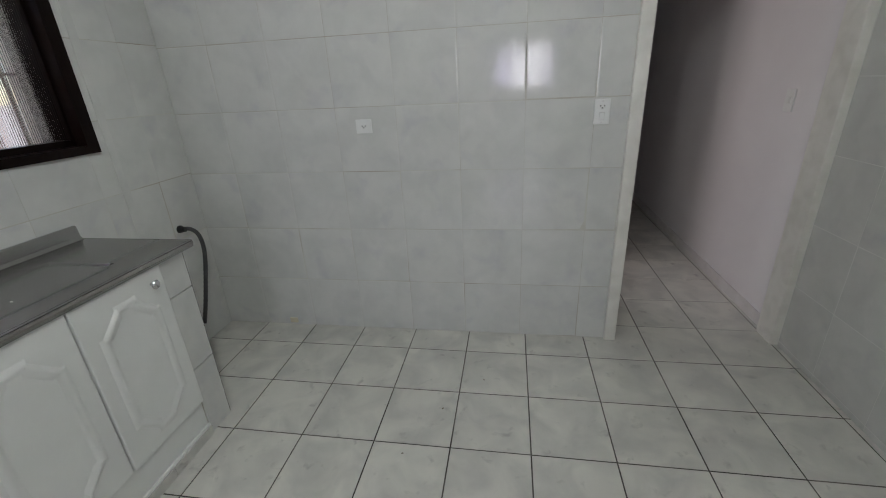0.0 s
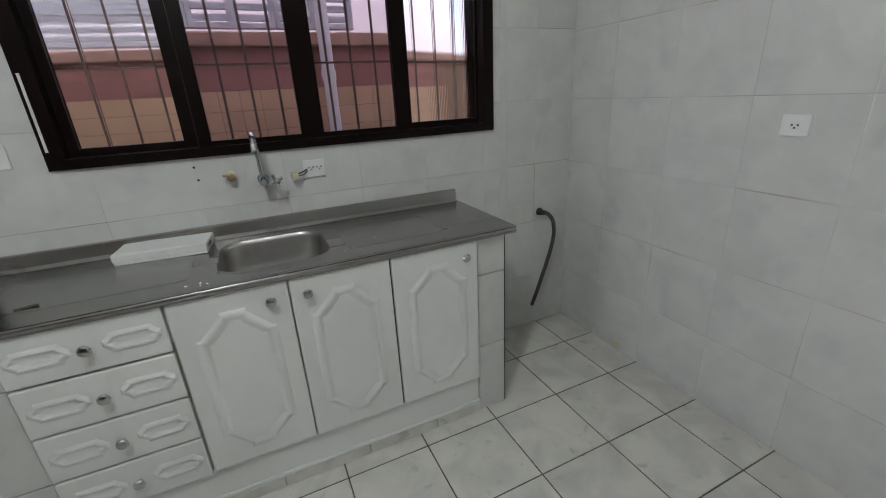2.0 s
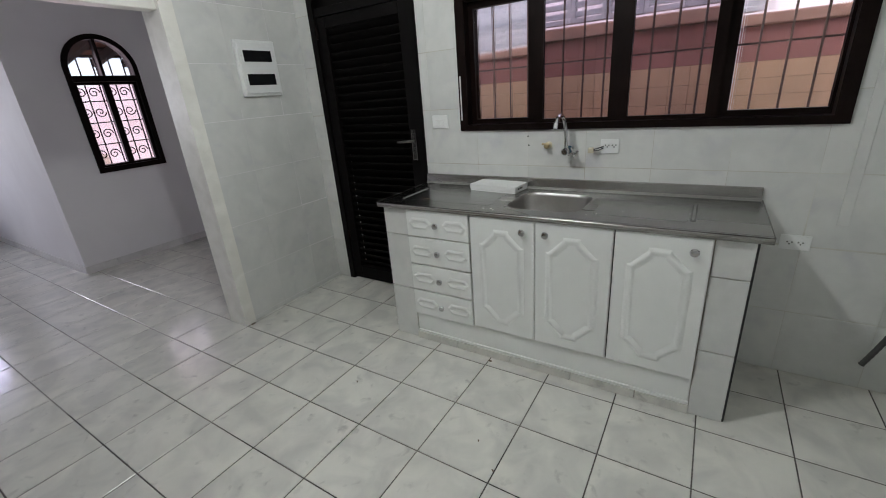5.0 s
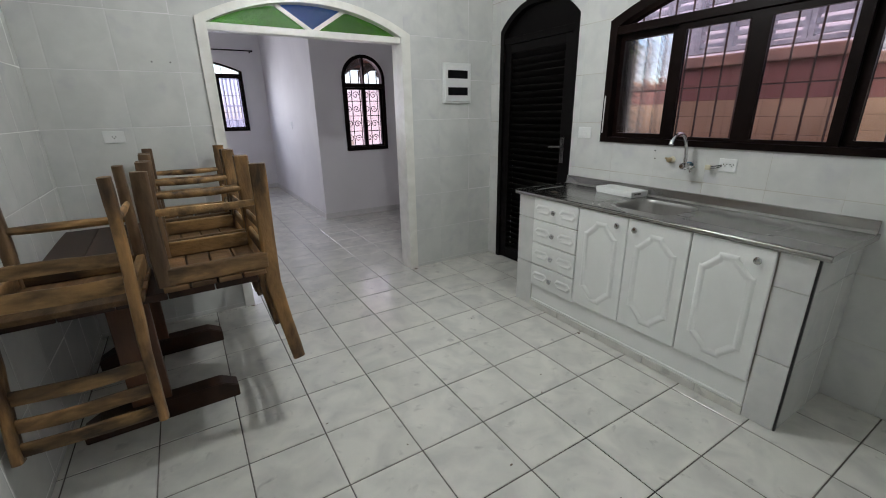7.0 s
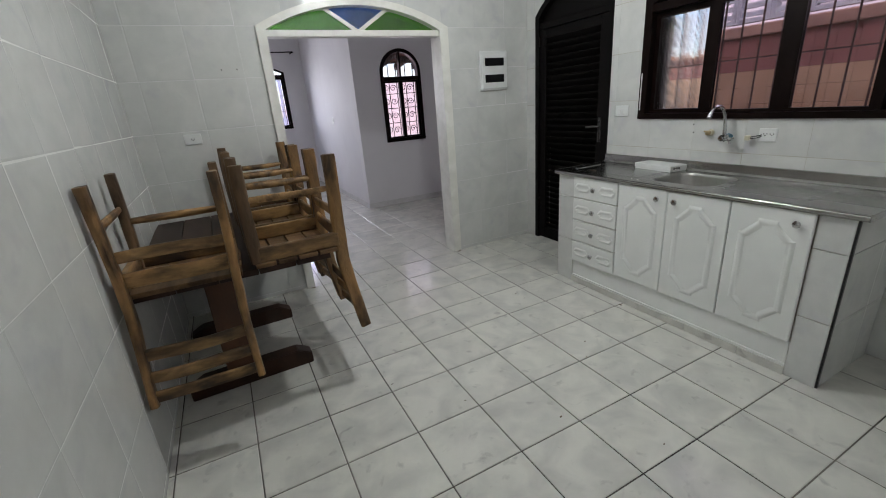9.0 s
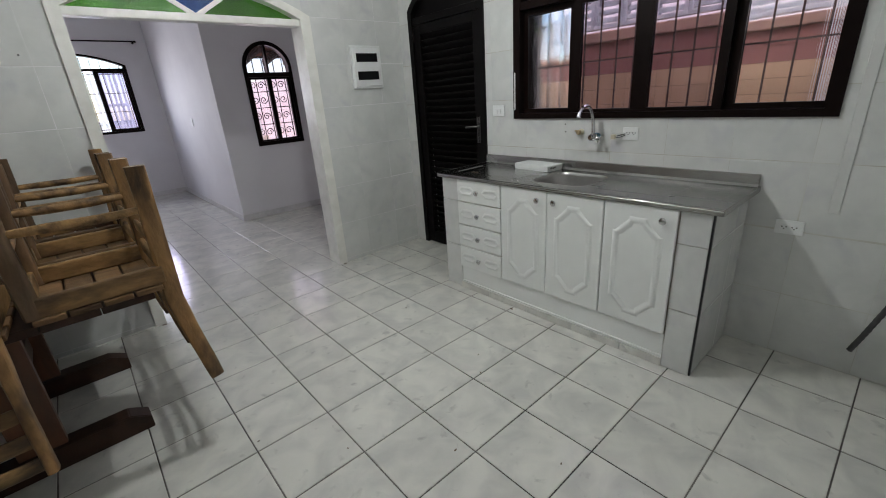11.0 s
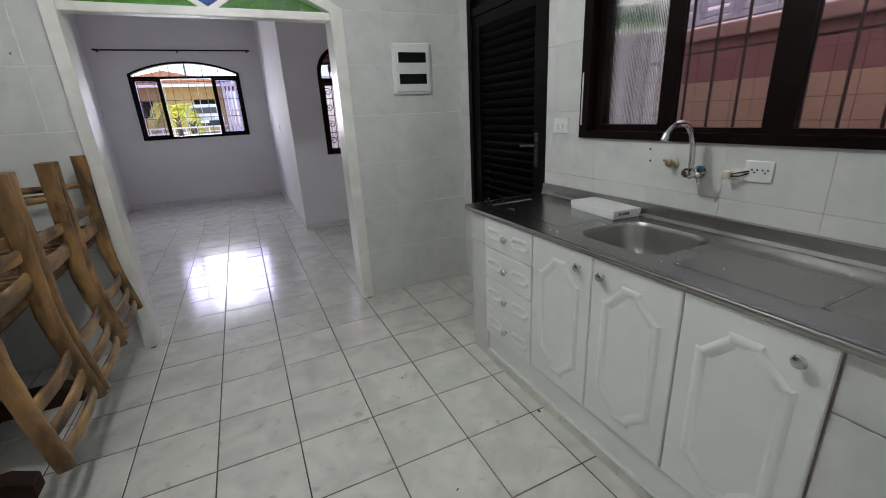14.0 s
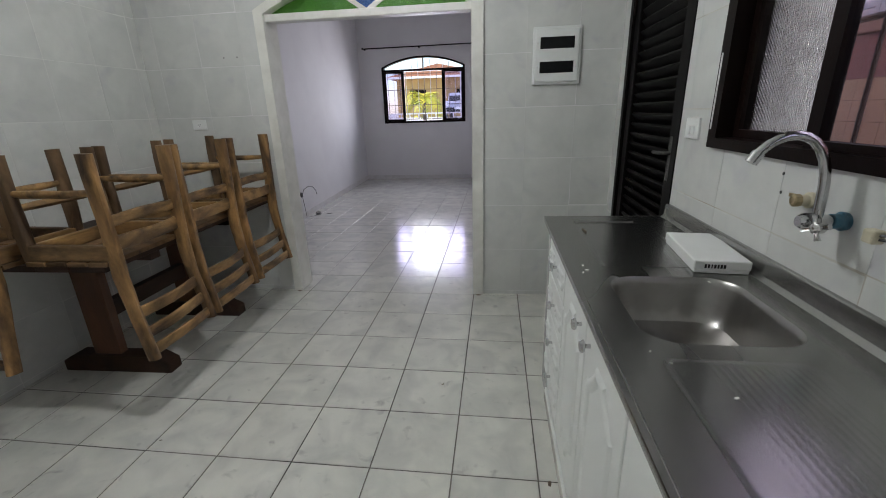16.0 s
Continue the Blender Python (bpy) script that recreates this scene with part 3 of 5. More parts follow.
bm = bmesh.new()
band(bm, arch_outline(-1.098, 0.444, 2.037, 0.197, 0), arch_outline(-1.02, 0.378, 2.012, 0.172, 0), SOUTH.matrix(0, 0, -0.165), 0.187, closed=False)
part("arch_trim", bm, M_TRIM, passage)
part("transom", boxed((-1.023, -1.42, 1.968), (0.381, -1.335, 2.016), 0.006), M_TRIM, passage)
FAN = SOUTH.matrix(0, 0, -0.062)
for name, poly, mat in (
        ("green_pane", [(0.376, 2.014), *[p for p in arc_top(-1.018, 0.376, 2.014, 0.168, 40) if p[0] > -0.065], (-0.09, 2.155), (-0.285, 2.014)], M_GREEN),
        ("green_pane", [(-0.365, 2.014), (-0.56, 2.155), *[p for p in arc_top(-1.018, 0.376, 2.014, 0.168, 40) if p[0] < -0.58], (-1.018, 2.014)], M_GREEN),
        ("blue_pane", [(-0.325, 2.014), (-0.085, 2.17), *[p for p in arc_top(-1.018, 0.376, 2.014, 0.168, 40) if -0.565 < p[0] < -0.085], (-0.565, 2.17)], M_BLUEGLASS)):
    bm = bmesh.new()
    prism(bm, poly, FAN, 0.005)
    part(name, bm, mat, passage)
for s in (-1, 1):
    bm = bmesh.new()
    x0, x1 = -0.325 + s * 0.005, -0.325 + s * 0.262
    prism(bm, [(x0 - 0.026, 2.012), (x0 + 0.026, 2.012), (x1 + 0.026, 2.176), (x1 - 0.026, 2.176)], SOUTH.matrix(0, 0, -0.075), 0.03)
    part("glazing_bar", bm, M_TRIM, passage)

# louvred door
door_1 = thing("door_1", (0, 0, 0), "closed black-brown metal louvred door with an arched head", "door", kind="structure")
bm = bmesh.new()
band(bm, arch_outline(-1.198, -0.30, 2.10, 0.20, 0), arch_outline(-1.150, -0.348, 2.075, 0.178, 0), WEST.matrix(0, 0, -0.12), 0.126, closed=False)
part("door_frame", bm, M_DOOR, door_1)
bm = bmesh.new()
prism(bm, [(-0.348, 2.02)] + arc_top(-1.150, -0.348, 2.075, 0.178, 24) + [(-1.150, 2.02)], WEST.matrix(0, 0, -0.075), 0.03)
part("head_panel", bm, M_DOOR, door_1)
part("transom", boxed((-2.045, -1.150, 1.985), (-1.97, -0.348, 2.04), 0.004), M_DOOR, door_1)
for lo, hi in (((-2.035, -1.148, 0.01), (-1.975, -1.065, 1.982)), ((-2.035, -0.433, 0.01), (-1.975, -0.350, 1.982)),
               ((-2.035, -1.065, 0.01), (-1.975, -0.433, 0.12)), ((-2.035, -1.065, 1.91), (-1.975, -0.433, 1.982))):
    part("stile", boxed(lo, hi, 0.004), M_DOOR, door_1)
me = None
for k in range(33):
    z = 0.145 + k * 0.0545
    if me is None:
        slat = part("slat", boxed((-0.007, -0.316, -0.034), (0.007, 0.316, 0.034), 0.003, 1), M_DOOR, door_1)
        me = slat.data
    else:
        slat = new("slat", me)
        slat.parent = door_1
    slat.matrix_basis = pose(-2.011, -0.75, z, 0, 38, 0)
part("backing", boxed((-2.047, -1.065, 0.12), (-2.041, -0.433, 1.91)), M_DOOR, door_1)
handle = part("door_handle", boxed((-1.975, -0.418, 1.02), (-1.982, -0.382, 1.22), 0.003), M_DULL, door_1, "worn steel handle plate")
part("lever", tubed([(-1.982, -0.40, 1.146), (-1.95, -0.40, 1.146), (-1.943, -0.41, 1.147), (-1.925, -0.46, 1.145), (-1.942, -0.515, 1.141)], [0.009, 0.009, 0.009, 0.009, 0.008]), M_DULL, handle, smooth=True)
for z in (0.35, 1.85):
    part("hinge", tubed([(-1.97, -1.147, z), (-1.97, -1.147, z + 0.08)], 0.008), M_DARK, door_1)

# kitchen window
window_1 = thing("window_1", (0, 0, 0), "dark brown arched sliding window with fluted and clear panes", "window", kind="structure")
bm = bmesh.new()
u0, u1, sill, spring, rise = WIN
def win_outline(u0, u1, bottom, spring, rise, n=24):
    return [(u0, bottom), (u1, bottom)] + arc_top(u0, u1, spring, rise, n)


band(bm, win_outline(u0, u1, sill, spring, rise), win_outline(u0 + 0.055, u1 - 0.055, sill + 0.035, spring - 0.04, rise - 0.022), WEST.matrix(0, 0, -0.11), 0.125)
part("window_frame", bm, M_DARK, window_1)
part("transom", boxed((-2.06, u0 + 0.05, 1.90), (-1.955, u1 - 0.05, 1.95), 0.004), M_DARK, window_1)
for k, (a, b) in enumerate(((0.02, 0.442), (0.446, 0.88), (0.88, 1.306), (1.300, 1.744))):
    x = -2.02 if k in (0, 3) else -1.985
    bm = bmesh.new()
    w = (0.046, 0.05)
    band(bm, [(a, 1.243), (b, 1.243), (b, 1.90), (a, 1.90)],
         [(a + w[0], 1.262 + (0.008 if k in (0, 3) else 0)), (b - w[0], 1.262 + (0.008 if k in (0, 3) else 0)), (b - w[0], 1.865), (a + w[0], 1.865)], WEST.matrix(0, 0, x + 1.965 - 0.014), 0.028)
    sash = part("sash", bm, M_DARK, window_1)
    bm = bmesh.new()
    if k in (0, 3):
        n = 336
        ys = [a + w[0] - 0.004 + (b - a - 2 * w[0] + 0.008) * i / n for i in range(n + 1)]
        xs = [x + 0.00022 * math.cos(2 * math.pi * i / 8.0) for i in range(n + 1)]
        lo = [bm.verts.new((xx, yy, 1.262)) for xx, yy in zip(xs, ys)]
        hi = [bm.verts.new((xx, yy, 1.867)) for xx, yy in zip(xs, ys)]
        lo2 = [bm.verts.new((x - 0.006, yy, 1.262)) for yy in ys]
        hi2 = [bm.verts.new((x - 0.006, yy, 1.867)) for yy in ys]
        for i in range(n):
            bm.faces.new((lo[i], lo[i + 1], hi[i + 1], hi[i]))
            bm.faces.new((lo2[i + 1], lo2[i], hi2[i], hi2[i + 1]))
        pane = part("pane", bm, M_FLUTED, sash, "vertically fluted glass pane", smooth=True)
    else:
        box(bm, (x - 0.002, a + w[0] - 0.004, 1.252), (x + 0.002, b - w[0] + 0.004, 1.867))
        pane = part("pane", bm, M_GLASS, sash, "clear glass pane")
    pane.visible_shadow = False
bm = bmesh.new()
prism(bm, [(u1 - 0.05, 1.945)] + arc_top(u0 + 0.05, u1 - 0.05, spring - 0.04, rise - 0.02, 20) + [(u0 + 0.05, 1.945)], WEST.matrix(0, 0, -0.06), 0.004)
pane = part("arched_pane", bm, M_GLASS, window_1)
pane.visible_shadow = False
part("glazing_bar", boxed((-2.055, 0.845, 1.945), (-1.975, 0.91, 2.155), 0.003), M_DARK, window_1)
# the bare strip of peeled paint on the frame
part("scrape", boxed((-1.9525, -0.010, 1.27), (-1.9485, -0.002, 1.52)), M_WHITEIRON, window_1, "pale scraped strip in the dark paint")

# bars outside the kitchen window
grille = thing("window_grille", (0, 0, 0), "brown painted iron bars outside the kitchen window", "window grille")
me = None
for k in range(17):
    y = 0.03 + k * 0.1075
    top = arch_z(min(max(y, WIN[0]), WIN[1]), WIN[0], WIN[1], 1.955, 0.18)
    part("bar", tubed([(-2.075, y, 1.215), (-2.075, y, top)], 0.0055, n=6), M_GREYIRON, grille)
for z in (1.235, 1.545, 1.93):
    part("crossbar", boxed((-2.11, -0.020, z - 0.004), (-2.093, 1.764, z + 0.004)), M_GREYIRON, grille)

# front window of the living room
window_3 = thing("window_3", (0, 0, 0), "dark arched living room window with sliding panes", "window", kind="structure")
u0, u1, sill, spring, rise = WIN3
bm = bmesh.new()
band(bm, win_outline(u0, u1, sill, spring, rise), win_outline(u0 + 0.045, u1 - 0.045, sill + 0.04, spring - 0.01, rise - 0.018), LIV_S.matrix(0, 0, -0.10), 0.115)
part("window_frame", bm, M_DARK, window_3)
part("transom", boxed((u0 + 0.04, -7.31, 2.14), (u1 - 0.04, -7.21, 2.18), 0.004), M_DARK, window_3)
part("glazing_bar", boxed((0.268, -7.30, 2.17), (0.293, -7.23, 2.40), 0.003), M_WHITEIRON, window_3)
for a, b in ((-0.517, -0.115), (0.675, 1.077)):
    bm = bmesh.new()
    band(bm, [(a, 1.19), (b, 1.19), (b, 2.14), (a, 2.14)], [(a + 0.03, 1.22), (b - 0.045, 1.22), (b - 0.045, 2.11), (a + 0.03, 2.10)] if a < 0 else
         [(a + 0.06, 1.22), (b - 0.03, 1.22), (b - 0.03, 2.11), (a + 0.06, 2.10)], LIV_S.matrix(0, 0, -0.05), 0.03)
    sash = part("sash", bm, M_DARK, window_3)
    pane = part("pane", boxed((a + 0.02, -7.257, 1.21), (b - 0.02, -7.253, 2.12)), M_FROST, sash, "dusty pale glass pane")
    pane.visible_shadow = False
part("mullion", boxed((-0.135, -7.265, 1.19), (-0.095, -7.22, 2.14), 0.003), M_DARK, window_3)
grille3 = thing("window_grille", (0, 0, 0), "white painted iron grille outside the living room window", "window grille")
for k in range(13):
    x = -0.48 + k * 0.127
    part("bar", tubed([(x, -7.36, 1.155), (x, -7.36, arch_z(x, WIN3[0], WIN3[1], 2.2, 0.17))], 0.0055, n=6), M_WHITEIRON if k % 2 else M_GREYIRON, grille3)
for z in (1.22, 1.5, 1.8, 2.1):
    part("crossbar", boxed((-0.555, -7.368, z - 0.005), (1.115, -7.355, z + 0.005)), M_GREYIRON, grille3)

# narrow arched window
window_2 = thing("window_2", (0, 0, 0), "narrow dark arched window with two casements", "window", kind="structure")
u0, u1, sill, spring, rise = WIN2
bm = bmesh.new()
band(bm, win_outline(u0, u1, sill, spring, rise), win_outline(u0 + 0.045, u1 - 0.045, sill + 0.05, spring - 0.01, rise - 0.035), LIV_B.matrix(0, 0, -0.08), 0.10)
part("window_frame", bm, M_DARK, window_2)
part("transom", boxed((u0 + 0.04, -3.86, 1.77), (u1 - 0.04, -3.765, 1.825), 0.004), M_DARK, window_2)
part("glazing_bar", boxed((-1.658, -3.85, 1.82), (-1.632, -3.78, 2.16), 0.003), M_DARK, window_2)
for a, b in ((-1.91, -1.645), (-1.645, -1.38)):
    bm = bmesh.new()
    band(bm, [(a, 0.97), (b, 0.97), (b, 1.77), (a, 1.77)], [(a + 0.028, 1.0), (b - 0.028, 1.0), (b - 0.028, 1.745), (a + 0.028, 1.745)], LIV_B.matrix(0, 0, -0.05), 0.035)
    sash = part("sash", bm, M_DARK, window_2)
    pane = part("pane", boxed((a + 0.02, -3.825, 0.99), (b - 0.02, -3.822, 1.75)), M_GLASS, sash)
    pane.visible_shadow = False
bm = bmesh.new()
prism(bm, [(u1 - 0.04, 1.82)] + arc_top(u0 + 0.04, u1 - 0.04, spring - 0.01, rise - 0.03, 16) + [(u0 + 0.04, 1.82)], LIV_B.matrix(0, 0, -0.035), 0.004)
pane = part("arched_pane", bm, M_GLASS, window_2)
pane.visible_shadow = False
scrolls = thing("scroll_grille", (0, 0, 0), "dark wrought iron scroll grille outside the narrow window", "window grille")
def spiral(cx, cz, r, turns, s, flip):
    pts = []
    for i in range(26):
        a = turns * 2 * math.pi * i / 25
        q = r * (1 - 0.82 * i / 25)
        pts.append((cx + s * q * math.cos(a), -3.93, cz + flip * q * math.sin(a)))
    return pts


for cx in (-1.778, -1.512):
    for cz in (1.09, 1.29, 1.5, 1.68):
        for s in (-1, 1):
            part("scroll", tubed(spiral(cx + s * 0.055, cz, 0.05, 1.4, s, 1 if (cz * 10) % 2 < 1 else -1), 0.0055, n=5), M_DARK, scrolls)
    for dx in (-0.12, 0.0, 0.12):
        part("bar", boxed((cx + dx - 0.005, -3.937, 0.93), (cx + dx + 0.005, -3.927, 2.0)), M_DARK, scrolls)
for cz in (0.99, 1.19, 1.4, 1.6, 1.78):
    part("crossbar", boxed((-1.95, -3.938, cz - 0.005), (-1.34, -3.926, cz + 0.005)), M_DARK, scrolls)

# curtain rod
rod = thing("curtain_rod", (0, 0, 0), "thin dark metal curtain rod above the living room window", "curtain rod")
part("pole", tubed([(-0.77, -7.15, 2.585), (1.455, -7.15, 2.575)], 0.011), M_DARK, rod, smooth=True)
for x in (-0.75, 0.33, 1.43):
    part("bracket", boxed((x - 0.01, -7.22, 2.55), (x + 0.01, -7.145, 2.575), 0.003), M_DARK, rod)
for x in (-0.78, 1.465):
    part("finial", lathed([(0.004, -0.02), (0.016, -0.01), (0.016, 0.01), (0.004, 0.02)], pose(x, -7.15, 2.58, 0, 90, 0)), M_DARK, rod)

# ceiling bulb
lamp = thing("ceiling_lamp", LAMP, "lit white bulb in a plastic ceiling holder", "ceiling lamp")
part("holder", lathed([(0.055, 0.16), (0.055, 0.13), (0.025, 0.11), (0.022, 0.045)], Matrix()), M_PLASTIC, lamp, smooth=True)
bulb = part("bulb", lathed([(0.013, 0.05), (0.018, 0.03), (0.032, 0.0), (0.034, -0.02), (0.024, -0.043), (0.006, -0.05)], Matrix()), M_BULB, lamp, smooth=True)
bulb.visible_shadow = False

# ---- kitchen: sink unit ----
CX = -1.443           # front plane of the sink unit


def knob(parent, y, z, x=CX + 0.018):
    return part("knob", lathed([(0.006, 0.0), (0.006, 0.012), (0.016, 0.016), (0.018, 0.021), (0.014, 0.027), (0.004, 0.029)], pose(x, y, z, 0, 90, 0), 16), M_CHROME, parent, "round chrome knob", smooth=True)


def octagon(w, h, c):
    """An upright panel outline whose cut corners have a small step at both ends."""
    e = 0.17 * c
    quarter = [(w, h - c), (w - e, h - c), (w - c, h - e), (w - c, h)]
    return (quarter + [(-x, y) for x, y in reversed(quarter)] + [(-x, -y) for x, y in quarter] + [(x, -y) for x, y in reversed(quarter)])


def raised_ring(bm, m, w, h, c, widths, heights):
    """An octagonal moulding with the given cross-section."""
    rings = []
    for inset, z in zip(widths, heights):
        cc = max(0.004, c - inset * 0.42)
        rings.append([bm.verts.new(m @ Vector((x, y, z))) for x, y in octagon(w - inset, h - inset, cc)])
    for r0, r1 in zip(rings, rings[1:]):
        for k in range(len(r0)):
            bm.faces.new((r0[k], r0[(k + 1) % len(r0)], r1[(k + 1) % len(r0)], r1[k]))


CF = Plane((CX + 0.018, 0, 0), (0, 1, 0), (1, 0, 0))
unit = thing("sink_cabinet", (-1.69, 0.612, 0), "white sink base with tiled ends, moulded doors and four drawers", "cabinet")
UO = Matrix.Translation((1.69, -0.6, 0))


def upart(name, bm, mat, parent=unit, label="", smooth=False):
    """A part given in room coordinates, under the sink base."""
    if parent is unit:
        bmesh.ops.transform(bm, matrix=UO, verts=bm.verts)
        return part(name, bm, mat, parent, label, smooth)
    bmesh.ops.transform(bm, matrix=UO, verts=bm.verts)
    return part(name, bm, mat, parent, label, smooth)


upart("body", boxed((-1.955, -0.282, 0.0), (CX - 0.004, 1.482, 0.71)), M_WALL_GROUT)
upart("front_rail", boxed((CX - 0.030, -0.282, 0.71), (CX - 0.004, 1.482, 0.847)), M_WALL_GROUT)
for y0, y1 in ((-0.282, -0.13), (1.356, 1.482)):
    upart("end_wall", boxed((-1.955, y0, 0.71), (CX - 0.030, y1, 0.847)), M_WALL_GROUT)
# tiled ends
for y0, y1 in ((-0.29, -0.128), (1.354, 1.484)):
    for z0, z1 in ((0.0, 0.338), (0.341, 0.681), (0.684, 0.846)):
        upart("tile", boxed((CX - 0.004, y0, z0 + 0.001), (CX + 0.004, y1, z1), 0.0018, 1), M_WALL_TILE)
for x0, x1 in ((-1.955, -1.786), (-1.783, -1.462)):
    for z0, z1 in ((0.0, 0.338), (0.341, 0.681), (0.684, 0.846)):
        upart("tile", boxed((x0, 1.482, z0 + 0.001), (x1, 1.491, z1), 0.0018, 1), M_WALL_TILE)
        upart("tile", boxed((x0, -0.291, z0 + 0.001), (x1, -0.282, z1), 0.0018, 1), M_WALL_TILE)
upart("edge_strip", boxed((-1.460, 1.4825, 0.0), (CX - 0.0035, 1.4925, 0.846)), M_BLACK, label="black strip at the tile corner")
# kerb tiles and plinth board
for y0, y1 in ((-0.128, 0.155), (0.158, 0.49), (0.493, 0.825), (0.828, 1.13), (1.133, 1.354)):
    upart("tile", boxed((-1.47, y0, 0.0), (CX + 0.012, y1, 0.046), 0.0018, 1), M_FLOOR_TILE)
upart("plinth_board", boxed((-1.47, -0.124, 0.060), (CX - 0.001, 1.35, 0.186), 0.003), M_FRONT)
upart("edging", boxed((CX - 0.001, -0.118, 0.048), (CX + 0.01, 1.352, 0.064), 0.002, 1), M_FRONT)
# drawers
for z0, z1 in ((0.182, 0.344), (0.351, 0.512), (0.519, 0.682), (0.689, 0.844)):
    d = upart("drawer", boxed((CX - 0.001, -0.121, z0), (CX + 0.018, 0.276, z1), 0.005), M_FRONT)
    for yc in (-0.03, 0.19):
        bm = bmesh.new()
        raised_ring(bm, UO @ CF.matrix(yc, (z0 + z1) / 2, -0.0005), 0.075, 0.034, 0.022, (0.0, 0.008, 0.014, 0.02, 0.03), (0.0, 0.006, 0.007, 0.003, 0.0))
        part("moulding", bm, M_FRONT, d, smooth=True)
    k = knob(d, 0.6 - 0.6 + 0.08, (z0 + z1) / 2)
    k.data.transform(UO)
# doors
for y0, y1, ky in ((0.284, 0.633, 0.575), (0.637, 0.986, 0.69), (0.992, 1.349, 1.29)):
    z0, z1 = 0.190, 0.843
    d = upart("door", boxed((CX - 0.001, y0, z0), (CX + 0.018, y1, z1), 0.006), M_FRONT)
    bm = bmesh.new()
    raised_ring(bm, UO @ CF.matrix((y0 + y1) / 2, (z0 + z1) / 2 - 0.004, -0.0005), (y1 - y0) / 2 - 0.052, 0.270, 0.082,
                (0.0, 0.009, 0.019, 0.030, 0.038), (0.0, 0.0065, 0.0075, 0.0025, 0.0))
    part("moulding", bm, M_FRONT, d, smooth=True)
    k = knob(d, ky, 0.787)
    k.data.transform(UO)
# black strip that paints the shade inside the gap between two doors
upart("gap_strip", boxed((CX - 0.0035, 0.9865, 0.190), (CX + 0.004, 0.9915, 0.845)), M_BLACK, label="black strip for the shade in the gap between doors")

# stainless worktop with bowl
ZT = 0.874
top = thing("steel_worktop", (-1.66, 0.631, 0), "brushed stainless steel sink top with a faintly ribbed drainer", "worktop")
TO = Matrix.Translation((1.66, -0.62, 0))


def tpart(name, bm, mat, label="", smooth=False):
    bmesh.ops.transform(bm, matrix=TO, verts=bm.verts)
    return part(name, bm, mat, top, label, smooth)


def rounded(x0, x1, y0, y1, r, n=7):
    pts = []
    for cx, cy, a in ((x1 - r, y1 - r, 0), (x0 + r, y1 - r, 90), (x0 + r, y0 + r, 180), (x1 - r, y0 + r, 270)):
        for i in range(n + 1):
            w = radians(a + 90 * i / n)
            pts.append((cx + r * math.cos(w), cy + r * math.sin(w)))
    return pts


BX0, BX1, BY0, BY1 = -1.862, -1.512, 0.43, 0.812
X0, X1, Y0, Y1 = -1.963, -1.413, -0.315, 1.527
bm = bmesh.new()
def quad(bm, x0, x1, y0, y1, z):
    bm.faces.new([bm.verts.new(p) for p in ((x0, y0, z), (x1, y0, z), (x1, y1, z), (x0, y1, z))])


for a in ((X0, X1, Y0, BY0), (X0, X1, BY1, Y1), (X0, BX0, BY0, BY1), (BX1, X1, BY0, BY1)):
    quad(bm, *a, ZT)
loop = rounded(BX0, BX1, BY0, BY1, 0.085)
for i, corner in enumerate(((BX1, BY1), (BX0, BY1), (BX0, BY0), (BX1, BY0))):
    seg = loop[i * 8:i * 8 + 8]
    for p, q in zip(seg, seg[1:]):
        bm.faces.new([bm.verts.new((*c, ZT)) for c in (corner, p, q)])
bmesh.ops.remove_doubles(bm, verts=bm.verts, dist=1e-5)
tpart("deck", bm, M_STEEL)
bm = bmesh.new()
prof = [(0.0, 0.0), (0.004, -0.004), (0.008, -0.02), (0.016, -0.10), (0.03, -0.13), (0.06, -0.145), (0.13, -0.150)]
rings = []
for inset, dz in prof:
    rings.append([bm.verts.new((x, y, ZT + dz)) for x, y in rounded(BX0 + inset, BX1 - inset, BY0 + inset, BY1 - inset, max(0.02, 0.085 - inset * 0.4))])
for r0, r1 in zip(rings, rings[1:]):
    for k in range(len(r0)):
        bm.faces.new((r0[k], r0[(k + 1) % len(r0)], r1[(k + 1) % len(r0)], r1[k]))
bm.faces.new(rings[-1])
tpart("bowl", bm, M_BOWL, "polished steel bowl", smooth=True)
tpart("drain", lathed([(0.038, 0.0), (0.04, 0.003), (0.03, 0.004), (0.026, 0.001), (0.004, 0.0)], pose(-1.66, 0.63, ZT - 0.1498)), M_CHROME, "round steel drain", smooth=True)
tpart("front_edge", tubed([(X1 - 0.014, Y0, ZT - 0.0135), (X1 - 0.014, Y1, ZT - 0.0135)], 0.014, n=12), M_STEEL, smooth=True)
tpart("apron", boxed((X1 - 0.022, Y0 + 0.001, ZT - 0.029), (X1 - 0.003, Y1 - 0.001, ZT - 0.012), 0.003), M_STEEL)
for y in (Y0, Y1):
    tpart("end_edge", boxed((X0, y - 0.003, ZT - 0.029), (X1 - 0.004, y + 0.003, ZT + 0.0008), 0.002, 1), M_STEEL)
bm = bmesh.new()
prism(bm, [(0, 0), (0.03, 0), (0.018, 0.012), (0.014, 0.056), (0.010, 0.06), (0.0, 0.06)], Matrix(((1, 0, 0, X0), (0, 0, -1, Y1 - 0.006), (0, 1, 0, ZT), (0, 0, 0, 1))), Y1 - Y0 - 0.012)
tpart("upstand", bm, M_STEEL)
